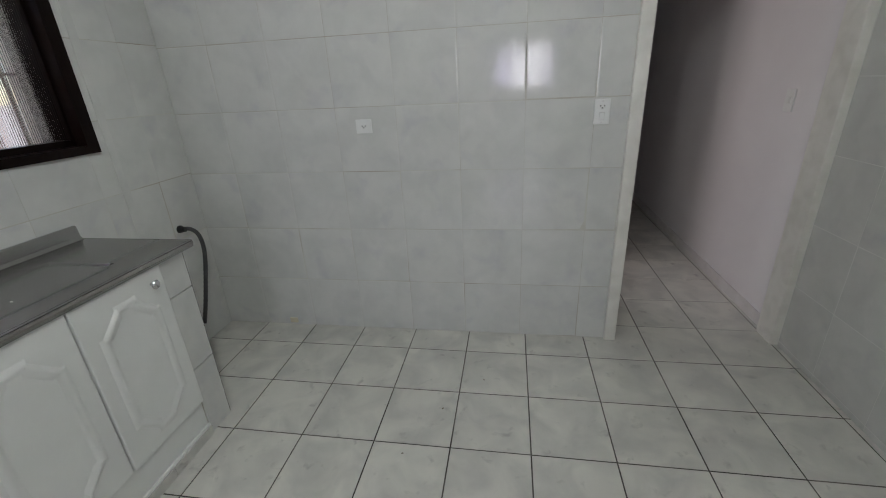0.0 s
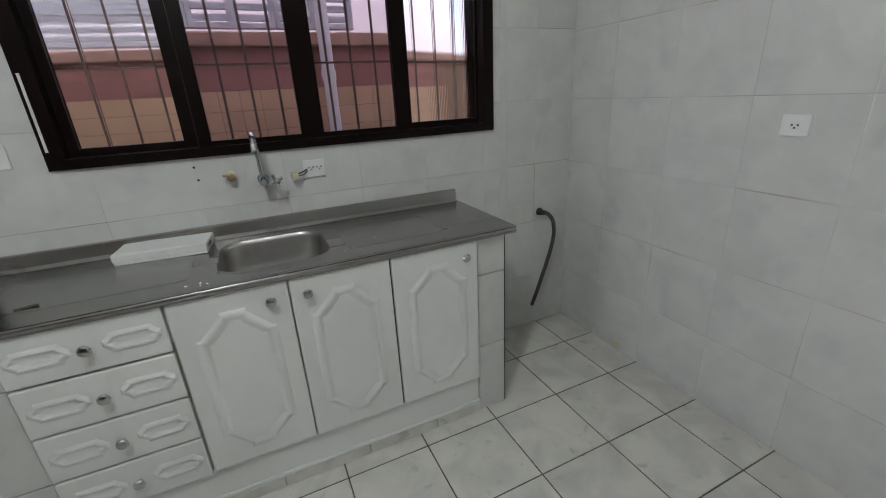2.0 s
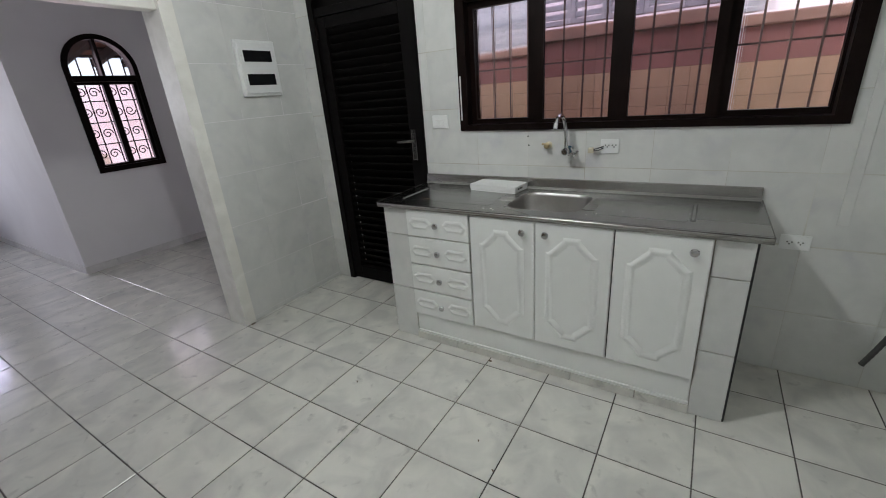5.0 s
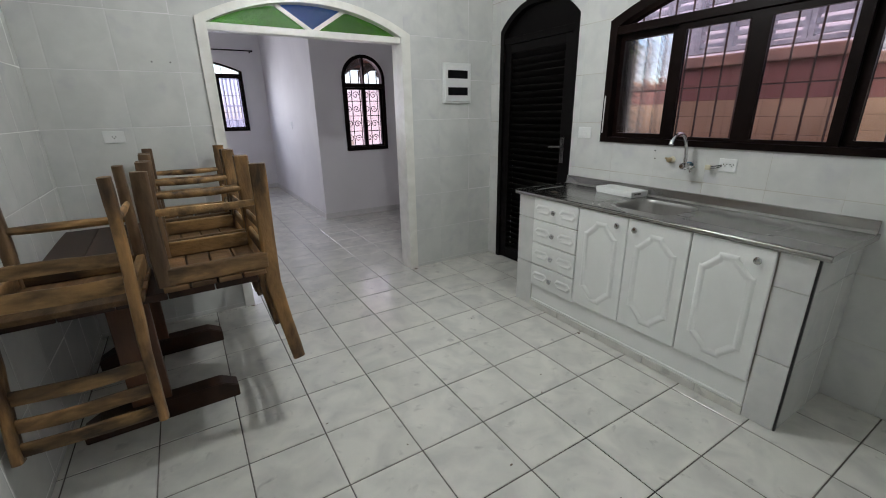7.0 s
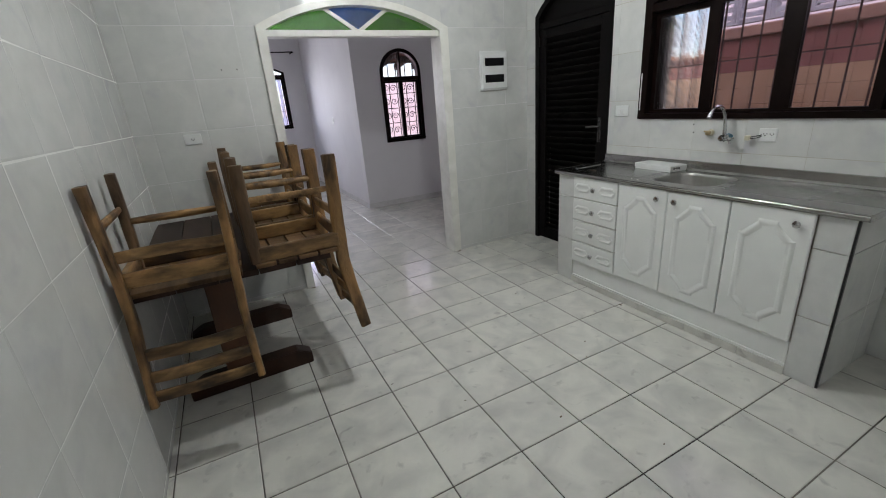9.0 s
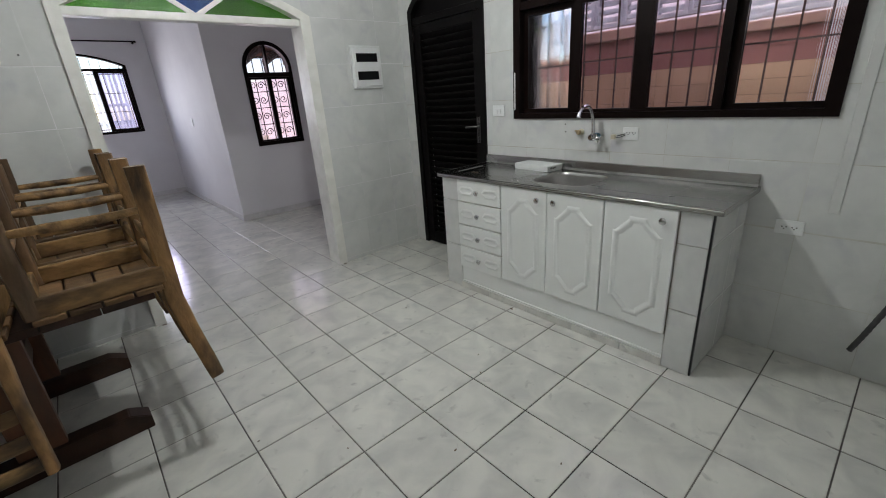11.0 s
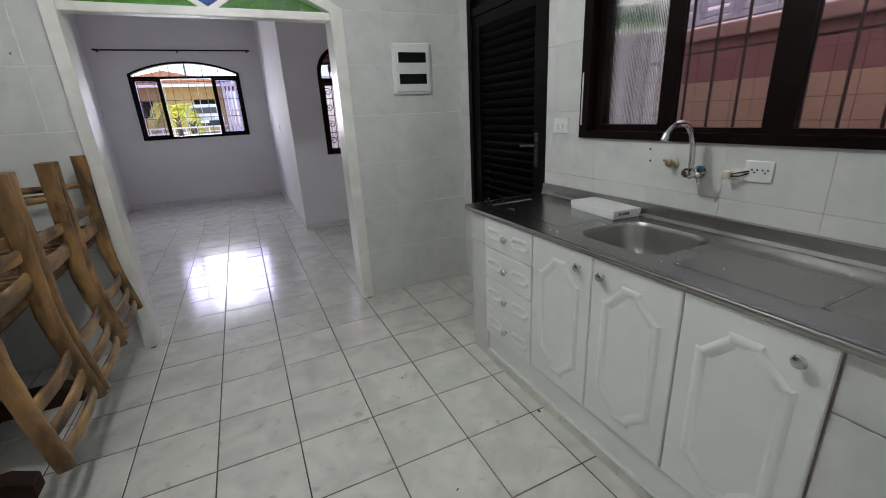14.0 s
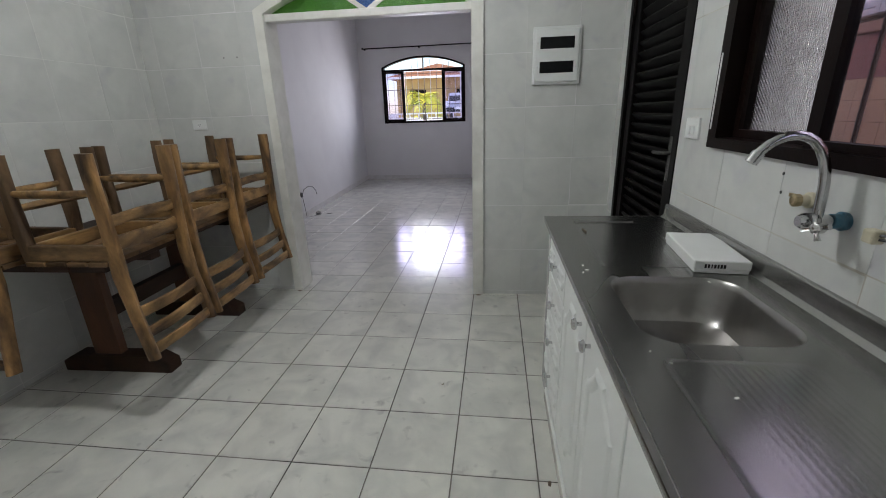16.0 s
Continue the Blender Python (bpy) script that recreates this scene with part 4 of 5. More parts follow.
# flat pressed panels beside the bowl
for x0, x1, y0, y1 in ((-1.80, -1.515, 0.87, 1.25), (-1.83, -1.522, -0.187, 0.35)):
    bm = bmesh.new()
    rr = [[bm.verts.new((*p, ZT + z)) for p in rounded(x0 + d, x1 - d, y0 + d, y1 - d, 0.024 - d, 3)]
          for d, z in ((0.0, 0.0004), (0.003, 0.0005), (0.009, 0.0009), (0.014, 0.0011))]
    for r0, r1 in zip(rr, rr[1:]):
        for k in range(len(r0)):
            bm.faces.new((r0[k], r0[(k + 1) % len(r0)], r1[(k + 1) % len(r0)], r1[k]))
    bm.faces.new(rr[-1])
    tpart("pressed_panel", bm, M_PANEL, smooth=False)
# fine ribs of the drainer
for k in range(18):
    x = -1.776 + k * 0.0145
    bm = bmesh.new()
    rows = [[bm.verts.new((x + dx, y, ZT + 0.0012 + q * z)) for dx, z in ((-0.0045, 0.0), (-0.0015, 0.00008), (0.0015, 0.00008), (0.0045, 0.0))]
            for y, q in ((0.892, 0.0), (0.905, 1.0), (1.215, 1.0), (1.23, 0.0))]
    for r0, r1 in zip(rows, rows[1:]):
        for q in range(3):
            bm.faces.new((r0[q], r0[q + 1], r1[q + 1], r1[q]))
    tpart("rib", bm, M_PANEL, smooth=False)
# folded creases that end the pressed panels
for x0, x1, y in ((-1.80, -1.535, 1.268), (-1.78, -1.535, -0.205)):
    bm = bmesh.new()
    prism(bm, [(-0.011, 0.0), (-0.004, 0.0045), (0.004, 0.0045), (0.011, 0.0)], Matrix(((0, 0, 1, x0), (1, 0, 0, y), (0, 1, 0, ZT + 0.0003), (0, 0, 0, 1))), x1 - x0)
    tpart("crease", bm, M_PANEL)

# things on the worktop
ZD = ZT + 0.001
carton = thing("flat_box", (-1.80, 0.26, ZD), "flat white cardboard box with dark printing", "box")
carton.matrix_basis = pose(-1.868, 0.262, ZD, 0, 0, -5.6)
part("base", boxed((-0.074, -0.150, 0.0), (0.074, 0.150, 0.034), 0.002, 1), M_PLASTIC, carton)
part("lid", boxed((-0.077, -0.153, 0.012), (0.077, 0.153, 0.040), 0.003, 1), M_PLASTIC, carton)
for k, w in enumerate((0.006, 0.005, 0.003, 0.006, 0.005, 0.006, 0.006)):
    part("print_bar", boxed((0.045 - 0.0085 * k - w / 2, 0.1526, 0.017), (0.045 - 0.0085 * k + w / 2, 0.1536, 0.029)), M_BLACK, carton)
clip = finish("wood_splinter", tubed([(-1.545, -0.075, ZD + 0.003), (-1.55, -0.02, ZD + 0.004)], [0.002, 0.004], n=6), M_BARK)
tagged(clip, "small brown splinter lying on the steel top", "splinter")
for k, (x, y, s) in enumerate(((-1.47, 0.40, 1), (-1.455, 0.42, 0.7), (-1.465, 0.36, 0.8), (-1.79, 0.48, 0.7), (-1.53, 0.9, 0.6), (-1.6, 1.0, 0.7), (-1.505, 0.86, 0.6))):
    ob = finish("crumb", boxed((-0.006 * s, -0.003 * s, 0), (0.006 * s, 0.003 * s, 0.002), 0.0008, 1, pose(0, 0, 0, 0, 0, 40 * k)), M_TRIM)
    ob.matrix_basis = pose(x, y, ZD)
    tagged(ob, "tiny pale crumb on the steel top", "crumb", "crumbs")

for k in range(12):
    a = k * 2.4
    ob = finish("crumb", boxed((-0.004, -0.002, 0), (0.004, 0.002, 0.0015), 0.0006, 1, pose(0, 0, 0, 0, 0, 50 * k)), M_TRIM)
    ob.matrix_basis = pose(-1.665 + 0.025 * math.sqrt(k) * math.cos(a) * 0.7, 0.655 + 0.035 * math.sqrt(k) * math.sin(a) * 0.8, ZT - (0.1498 if k < 7 else 0.1475))
    tagged(ob, "tiny pale crumb lying in the sink bowl", "crumb", "crumbs")

# tap on the wall
tap = thing("wall_tap", (-1.965, 0.648, 1.098), "chrome wall tap with gooseneck spout and cross handle", "tap")
part("wall_stub", lathed([(0.02, 0.0), (0.022, 0.012), (0.017, 0.014), (0.017, 0.032), (0.013, 0.034)], pose(0, 0, 0, 0, 90, 0)), M_BLUE, tap, "blue threaded wall fitting", smooth=True)
part("valve_body", lathed([(0.012, 0.03), (0.015, 0.034), (0.015, 0.06), (0.019, 0.065), (0.019, 0.09), (0.012, 0.10)], pose(0, 0, 0, 0, 90, 0)), M_CHROME, tap, smooth=True)
pts = [(0.062, 0.0, 0.0), (0.061, -0.002, 0.06), (0.064, -0.004, 0.112), (0.082, -0.008, 0.163), (0.112, -0.012, 0.188), (0.150, -0.014, 0.190), (0.186, -0.014, 0.172), (0.208, -0.014, 0.146)]
pts = [Vector(a).lerp(Vector(b), f) for a, b in zip(pts, pts[1:]) for f in (0, 0.5)] + [Vector(pts[-1])]
pts = [pts[0]] + [(a + b * 2 + c) / 4 for a, b, c in zip(pts, pts[1:], pts[2:])] + [pts[-1]]
part("spout", tubed(pts, 0.0105, n=12), M_CHROME, tap, smooth=True)
part("spout_tip", tubed([(0.203, -0.014, 0.153), (0.215, -0.014, 0.131)], [0.0135, 0.0135], n=12), M_CHROME, tap, smooth=True)
hub = part("handle", lathed([(0.008, 0.10), (0.012, 0.104), (0.012, 0.122), (0.006, 0.126)], pose(-0.02, 0.012, -0.004, 0, 90, 18)), M_CHROME, tap, smooth=True)
for a in (20, 110, 200, 290):
    c, s = math.cos(radians(a)), math.sin(radians(a))
    part("spoke", tubed([(0.090, 0.044, -0.004), (0.090 - 0.005 * c, 0.044 + 0.015 * c, -0.004 + 0.016 * s), (0.090 - 0.009 * c, 0.044 + 0.027 * c, -0.004 + 0.028 * s)], [0.005, 0.0045, 0.007], n=8), M_CHROME, hub, smooth=True)
stub = thing("capped_pipe_stub", (-1.965, 0.533, 1.122), "yellowed capped water outlet in the tiled wall", "pipe stub")
part("socket", lathed([(0.02, 0.0), (0.02, 0.01), (0.014, 0.012), (0.014, 0.03)], pose(0, 0, 0, 0, 90, 0)), M_OLDPLASTIC, stub, smooth=True)
part("plug", lathed([(0.012, 0.028), (0.016, 0.03), (0.016, 0.043), (0.01, 0.046)], pose(0, 0, 0, 0, 90, 0), 8), M_BRASS, stub)
part("wing", boxed((0.03, -0.03, 0.004), (0.038, -0.006, 0.014), 0.002), M_BRASS, stub)


def wall_plate(name, pl, u, v, w, h, label, category, slots=(), wide=True):
    """A cover plate with sockets or rockers, 9 mm proud of the tiles."""
    root = new(name)
    root.empty_display_size = 0.03
    root.matrix_basis = pl.matrix(u, v, 0.001)
    tagged(root, label, category)
    part("cover", boxed((-w / 2, -h / 2, 0), (w / 2, h / 2, 0.009), 0.003), M_PLASTIC, root)
    for kind, x, y in slots:
        if kind == "socket":
            s = part("socket", lathed([(0.017, 0.0088), (0.017, 0.0108), (0.014, 0.0108), (0.0135, 0.0095), (0.001, 0.0095)], pose(x, y, 0), 6), M_PLASTIC, root)
            for dx, dy in ((-0.0085, 0.002), (0.0085, 0.002), (0, -0.007)):
                part("pin_hole", boxed((x + dx - 0.0028, y + dy - 0.0028, 0.0094), (x + dx + 0.0028, y + dy + 0.0028, 0.0102)), M_BLACK, s)
        elif kind == "rocker":
            part("rocker", boxed((x - 0.011, y - 0.016, 0.0085), (x + 0.011, y + 0.016, 0.0135), 0.002), M_PLASTIC, root)
            part("seam", boxed((x - 0.0125, y - 0.018, 0.0088), (x + 0.0125, y + 0.018, 0.0094)), M_STONE, root)
        elif kind == "screw":
            part("screw", lathed([(0.0035, 0.009), (0.003, 0.0102), (0.0005, 0.0104)], pose(x, y, 0), 8), M_STONE, root)
    return root


out = wall_plate("wall_outlet", WEST, 0.858, 1.116, 0.092, 0.074, "white double outlet with an unplugged wired connector", "outlet",
                 [("socket", -0.012, 0.004), ("socket", 0.022, 0.004)])
part("cable", tubed([(-0.03, 0.0, 0.009), (-0.05, -0.006, 0.03), (-0.075, -0.012, 0.04)], 0.003, n=6), M_BLACK, out)
part("cable", tubed([(-0.03, -0.008, 0.009), (-0.05, -0.018, 0.028), (-0.075, -0.020, 0.04)], 0.003, n=6), M_BLACK, out)
part("connector", boxed((-0.10, -0.03, 0.028), (-0.072, -0.002, 0.052), 0.004), M_OLDPLASTIC, out, "yellowed connector block")
wall_plate("light_switch", WEST, -0.170, 1.266, 0.115, 0.080, "white double rocker switch plate beside the door", "switch", [("rocker", -0.02, -0.008), ("rocker", 0.012, -0.008)])
wall_plate("wall_outlet", WEST, 1.685, 0.688, 0.112, 0.07, "white wall outlet plate below the worktop", "outlet", [("socket", -0.02, 0.0), ("socket", 0.02, 0.0)])
wall_plate("wall_outlet", NORTH, -0.878, 1.232, 0.085, 0.07, "white single outlet on the tiled wall", "outlet", [("socket", 0.0, 0.0)])
wall_plate("wall_outlet", NORTH, 0.303, 1.262, 0.072, 0.115, "white upright outlet and switch plate", "outlet",
           [("socket", 0.0, 0.025), ("rocker", 0.0, -0.02), ("screw", 0.0, 0.048), ("screw", 0.0, -0.048)])
wall_plate("wall_outlet", SOUTH, 1.003, 1.315, 0.11, 0.072, "white single outlet above the table", "outlet", [("socket", 0.0, 0.0)])
wall_plate("light_switch", Plane((1.347, 0, 0), (0, 1, 0), (-1, 0, 0)), 2.71, 1.25, 0.075, 0.115, "white switch plate on the corridor wall", "switch", [("rocker", 0.0, 0.0)])
wall_plate("light_switch", LIV_P, -5.3, 1.27, 0.075, 0.11, "white switch plate on the living room wall", "switch", [("rocker", 0.0, 0.0)])

# breaker panel
panel = new("breaker_panel")
panel.matrix_basis = SOUTH.matrix(-1.562, 1.674, 0.001)
tagged(panel, "white plastic breaker box with two dark windows", "breaker panel")
part("housing", boxed((-0.15, -0.17, 0), (0.15, 0.17, 0.022), 0.006), M_PLASTIC, panel)
part("cover", boxed((-0.135, -0.155, 0.02), (0.135, 0.155, 0.032), 0.006), M_PLASTIC, panel)
for y in (-0.068, 0.074):
    part("breaker_window", boxed((-0.105, y - 0.034, 0.0305), (0.105, y + 0.034, 0.0335), 0.002), M_SMOKED, panel, "dark breaker window")
    for x in (-0.12, 0.12):
        part("screw", lathed([(0.005, 0.031), (0.004, 0.0335), (0.0005, 0.034)], pose(x, y, 0), 8), M_STONE, panel)

duct = finish("cable_duct", boxed((-1.9645, 1.808, 0.78), (-1.9585, 1.848, CEIL - 0.002), 0.002, 1), M_WALL_TILE)
tagged(duct, "flat pale cable duct running up the tiled wall", "cable duct")

# drain hose by the worktop
hose = thing("drain_hose", (0, 0, 0), "grey ribbed drain hose hanging from the wall", "hose")
pts = []
ctrl = [(-1.955, 2.075, 0.725), (-1.915, 2.095, 0.725), (-1.89, 2.120, 0.685), (-1.887, 2.128, 0.60), (-1.893, 2.112, 0.50), (-1.902, 2.078, 0.38), (-1.915, 2.04, 0.24), (-1.93, 2.005, 0.125)]
for a, b in zip(ctrl, ctrl[1:]):
    for i in range(10):
        pts.append(Vector(a).lerp(Vector(b), i / 10))
sm = [sum((pts[min(max(i + d, 0), len(pts) - 1)] for d in range(-4, 5)), Vector()) / 9 for i in range(len(pts))]
part("pipe", tubed(sm, [0.0125 if i % 2 else 0.0105 for i in range(len(sm))], n=10), M_RUBBER, hose, smooth=True)
part("wall_elbow", lathed([(0.022, 0.0), (0.022, 0.012), (0.016, 0.02), (0.014, 0.04)], pose(-1.965, 2.075, 0.725, 0, 90, 0)), M_BLACK, hose, smooth=True)
for k, (y, z) in enumerate(((0.41, 1.17), (0.415, 1.12))):
    ob = finish("screw_hole", lathed([(0.005, 0.0), (0.005, 0.0012), (0.001, 0.0012)], WEST.matrix(y, z, 0.0004), 8), M_BLACK)
    tagged(ob, "small dark screw hole in a tile", "hole", "holes in the tiles")

# ---- kitchen: table and stacked chairs ----
TZ = 0.775
table = thing("trestle_table", (0.95, -0.52, 0, 0, 0, 1.8), "dark stained wooden trestle table", "table")
T0 = Matrix.Translation((-0.95, 0.52, 0))


def tabpart(name, bm, mat, label="", smooth=False):
    bmesh.ops.transform(bm, matrix=T0, verts=bm.verts)
    return part(name, bm, mat, table, label, smooth)


for k in range(5):
    x = 0.492 + k * 0.168
    tabpart("plank", boxed((x, -1.24, TZ - 0.032), (x + 0.165, 0.20, TZ), 0.004), M_TABLE)
for y in (-0.178, -0.868):
    bm = bmesh.new()
    prism(bm, [(-0.325, 0.0), (0.325, 0.0), (0.325, 0.065), (0.25, 0.105), (-0.25, 0.105), (-0.325, 0.065)], Matrix(((1, 0, 0, 0.955), (0, 0, -1, y + 0.045), (0, 1, 0, 0), (0, 0, 0, 1))), 0.09)
    bmesh.ops.bevel(bm, geom=bm.edges[:], offset=0.004, segments=2, affect="EDGES")
    tabpart("foot", bm, M_TABLE)
    tabpart("leg", boxed((0.925, y - 0.025, 0.105), (1.085, y + 0.025, TZ - 0.10), 0.004), M_LEGWOOD, "red-brown plank leg")
    tabpart("bearer", boxed((0.58, y - 0.035, TZ - 0.10), (1.25, y + 0.035, TZ - 0.033), 0.005), M_TABLE)
tabpart("stretcher", boxed((0.98, -0.842, 0.30), (1.03, -0.204, 0.40), 0.004), M_TABLE)


def build_chair():
    """Upright: back at x 0, front at x 0.40, feet at z 0, 0.9 high."""
    c = thing("rustic_chair", (0, 0, 0), "rustic pale wooden ladder-back chair upside down on the table", "chair", "chairs stacked on the table")
    for s, y in ((1, 0.205), (-1, -0.205)):
        pts, rad = [], []
        for i in range(15):
            z = -0.02 + 0.92 * i / 14
            x = -0.012 + 0.004 * min(1, z / 0.5) - (0.062 * max(0, (z - 0.5) / 0.4) ** 1.15)
            pts.append((x, y + 0.006 * math.sin(z * 6 + s), z))
            rad.append(0.0315 - 0.004 * (z / 0.9) + (0.0025 if 0.35 < z < 0.6 else 0))
        part("rear_post", tubed(pts, rad, n=16, flat=0.60, side=(0, 1, 0), wob=0.13, seed=s + 2, square=0.62), M_RUSTIC, c, smooth=True)
        pts = [(0.385 + 0.004 * math.sin(z * 9), y * 0.98, z) for z in (-0.02, 0.08, 0.16, 0.24, 0.32, 0.425)]
        part("front_leg", tubed(pts, [0.027, 0.028, 0.028, 0.029, 0.029, 0.028], n=16, flat=0.72, side=(0, 1, 0), wob=0.13, seed=s + 5, square=0.62), M_DARKLEG, c, smooth=True)
        part("side_rail", boxed((0.0, y - 0.014, 0.355), (0.39, y + 0.014, 0.425), 0.006), M_RUSTIC_SIDE, c)
        part("side_stretcher", tubed([(0.005, y, 0.135), (0.13, y, 0.14), (0.26, y, 0.138), (0.385, y, 0.135)], [0.013, 0.017, 0.017, 0.013], n=10, flat=0.7, side=(0, 1, 0), wob=0.1, seed=s + 8), M_RUSTIC_X, c, smooth=True)
    for name, x, z, h, bow in (("rear_stretcher", 0.0, 0.262, 0.024, 0.0), ("rear_rail", 0.0, 0.362, 0.032, 0.0),
                               ("back_slat", -0.032, 0.682, 0.027, 0.012), ("back_slat", -0.049, 0.775, 0.027, 0.014), ("back_slat", -0.064, 0.858, 0.026, 0.016)):
        pts = [(x - bow * (1 - (y / 0.2) ** 2), y, z + 0.003 * math.sin(y * 14 + z * 20)) for y in (-0.2, -0.15, -0.1, -0.05, 0, 0.05, 0.1, 0.15, 0.2)]
        part(name, tubed(pts, h, n=16, flat=0.34, side=(1, 0, 0), wob=0.12, seed=z * 10, square=0.55), M_RUSTIC_X, c, smooth=True)
    part("front_rail", boxed((0.372, -0.19, 0.36), (0.398, 0.19, 0.425), 0.006), M_RUSTIC_X, c)
    part("front_stretcher", tubed([(0.385, y, 0.2) for y in (-0.2, -0.1, 0, 0.1, 0.2)], [0.014, 0.017, 0.018, 0.017, 0.014], n=10, wob=0.1, seed=3), M_RUSTIC_X, c, smooth=True)
    for k in range(4):
        x0 = 0.018 + k * 0.096
        part("seat_plank", boxed((x0, -0.228, 0.427), (x0 + 0.088, 0.228, 0.448), 0.004), M_SEATWOOD, c)
    return c


ZC = TZ + 0.449
chair = build_chair()
chair.matrix_basis = pose(0.424, -0.022, ZC, 180, 0, 1.5)
copy_thing(chair, pose(0.438, -0.490, ZC, 180, 0, 2.5))
copy_thing(chair, pose(0.455, -0.985, ZC, 180, 0, 1))
copy_thing(chair, pose(1.100, 0.270, ZC, 180, 0, -91))

# ---- living room: loose cable ----
cable = thing("loose_cable", (0, 0, 0), "black cable stub and coil by the living room wall", "cable")
w0 = LIV_E.at(2.15, 0.34, 0.0)
part("socket", boxed((-0.022, -0.03, -0.03), (0.022, 0.03, 0.03), 0.006, 1, Matrix.Translation(w0 + Vector((-0.024, 0, 0)))), M_BLACK, cable)
part("lead", tubed([tuple(w0 + Vector((-0.045, -q, dz))) for q, dz in ((0.0, 0.0), (0.08, 0.065), (0.22, 0.08), (0.36, 0.05), (0.45, -0.02), (0.47, -0.08))], 0.004, n=6), M_RUBBER, cable)
part("drop", tubed([tuple(w0 + Vector((-0.045, -0.01, -0.03))), (w0.x - 0.05, w0.y - 0.05, 0.02), (1.345, -3.82, 0.008)], 0.003, n=6), M_RUBBER, cable)
part("coil", tubed([(1.333 + 0.034 * math.cos(a * 0.5), -3.9 + 0.045 * math.sin(a * 0.5), 0.006 + 0.0012 * a) for a in range(26)], 0.006, n=6), M_BLACK, cable)
part("loose_end", tubed([(1.235, -3.95, 0.004), (1.163, -3.986, 0.004)], 0.004, n=6), M_BLACK, cable)

# ---- outside ----
ground = finish("ground", boxed((-300, -300, -0.45), (300, 300, -0.30)), M_CONCRETE)
tagged(ground, "grey concrete yard and street", "ground", kind="structure")
NX = -3.85
neigh = thing("neighbour_wall", (NX, 0.9, -0.3), "neighbour's boundary wall of tan tiles with a red-brown painted band", "wall")
NO = Matrix.Translation((-NX, -0.9, 0.3))


def npart(name, bm, mat, label=""):
    bmesh.ops.transform(bm, matrix=NO, verts=bm.verts)
    return part(name, bm, mat, neigh, label)


npart("masonry", boxed((NX - 0.15, -5.4, -0.3), (NX, 4.6, 1.80)), M_OUTGROUT)
npart("ledge", boxed((NX - 0.17, -5.4, 1.80), (NX + 0.05, 4.6, 1.90), 0.012), M_COPING)
NPL = Plane((NX, 0, 0), (0, 1, 0), (1, 0, 0))
me = bpy.data.meshes.new("tile")
tile_src = boxed((-0.0735, -0.0735, 0.0), (0.0735, 0.0735, 0.006), 0.0015, 1)
tile_src.to_mesh(me)
tile_src.free()
me.materials.append(M_TAN)
me_red = me.copy()
me_red.materials.clear()
me_red.materials.append(M_PINK)
for i in range(30):
    for j in range(9):
        ob = new("tile", me_red if j < 2 else me)
        ob.matrix_basis = NO @ NPL.matrix(-1.4 + i * 0.151, 1.722 - j * 0.151, 0.0)
        ob.parent = neigh
verts, faces = [], []
for i in range(27):
    for j in range(9):
        c, k = NO @ NPL.at(-5.35 + 0.0745 + i * 0.145, 1.722 - j * 0.151, 0.004), len(verts)
        verts += [c + Vector((0, dy, dz)) for dy, dz in ((-0.0705, -0.0735), (0.0705, -0.0735), (0.0705, 0.0735), (-0.0705, 0.0735))]
        faces.append(((k, k + 1, k + 2, k + 3), 1 if j < 2 else 0))
me = bpy.data.meshes.new("far_tiles")
me.from_pydata(verts, [], [f for f, _ in faces])
me.materials.append(M_TAN)
me.materials.append(M_PINK)
me.polygons.foreach_set("material_index", [m for _, m in faces])
far_wall = new("far_tiles", me)
far_wall.parent = neigh
tagged(far_wall, kind="stuff")
npart("garden_wall", boxed((NX - 0.14, -12.0, -0.3), (NX - 0.001, -5.402, 2.1), 0.01), M_PINKPLASTER)
# added pale wall: covers the bright sky, in place of a lilac translucent sheet
npart("upper_wall", boxed((NX - 0.9, -4.0, -0.3), (NX - 0.75, 4.6, 3.6)), M_LILAC)
# pierced blocks on top of the wall
for i in range(16):
    bm = bmesh.new()
    y = -3.2 + i * 0.30
    for j in range(2):
        z = 1.93 + j * 0.30
        band(bm, [(y, z), (y + 0.296, z), (y + 0.296, z + 0.296), (y, z + 0.296)], [(y + 0.035, z + 0.035), (y + 0.261, z + 0.035), (y + 0.261, z + 0.261), (y + 0.035, z + 0.261)], NPL.matrix(0, 0, -0.09), 0.085)
        for q in (0.25, 0.5, 0.75):
            prism(bm, [(y + 0.03, z + 0.296 * q - 0.02), (y + 0.266, z + 0.296 * q - 0.02), (y + 0.266, z + 0.296 * q + 0.02), (y + 0.03, z + 0.296 * q + 0.02)], NPL.matrix(0, 0, -0.08), 0.05)
    npart("pierced_block", bm, M_PALEBLOCK)
canopy = thing("passage_roof", (-2.95, 1.0, 2.85), "translucent white corrugated sheet roof over the side passage", "roof")
bm = bmesh.new()
cols = [(-0.95 + 0.0475 * i, 0.012 * math.cos(math.pi * i / 2) - 0.10 * (i / 40)) for i in range(37)]
lo = [bm.verts.new((x, -3.4, z)) for x, z in cols]
hi = [bm.verts.new((x, 3.4, z)) for x, z in cols]
for i in range(len(cols) - 1):
    bm.faces.new((lo[i], lo[i + 1], hi[i + 1], hi[i]))
part("sheet", bm, M_SHEET, canopy, smooth=True)
for k in range(6):
    part("purlin", boxed((-0.95, -3.3 + k * 1.3, -0.15), (0.78, -3.25 + k * 1.3, -0.09), 0.003, 1), M_WHITEIRON, canopy)
pipe = thing("drain_pipe", (-3.78, 1.33, -0.3), "white plastic drain pipe on the neighbour's wall", "pipe")
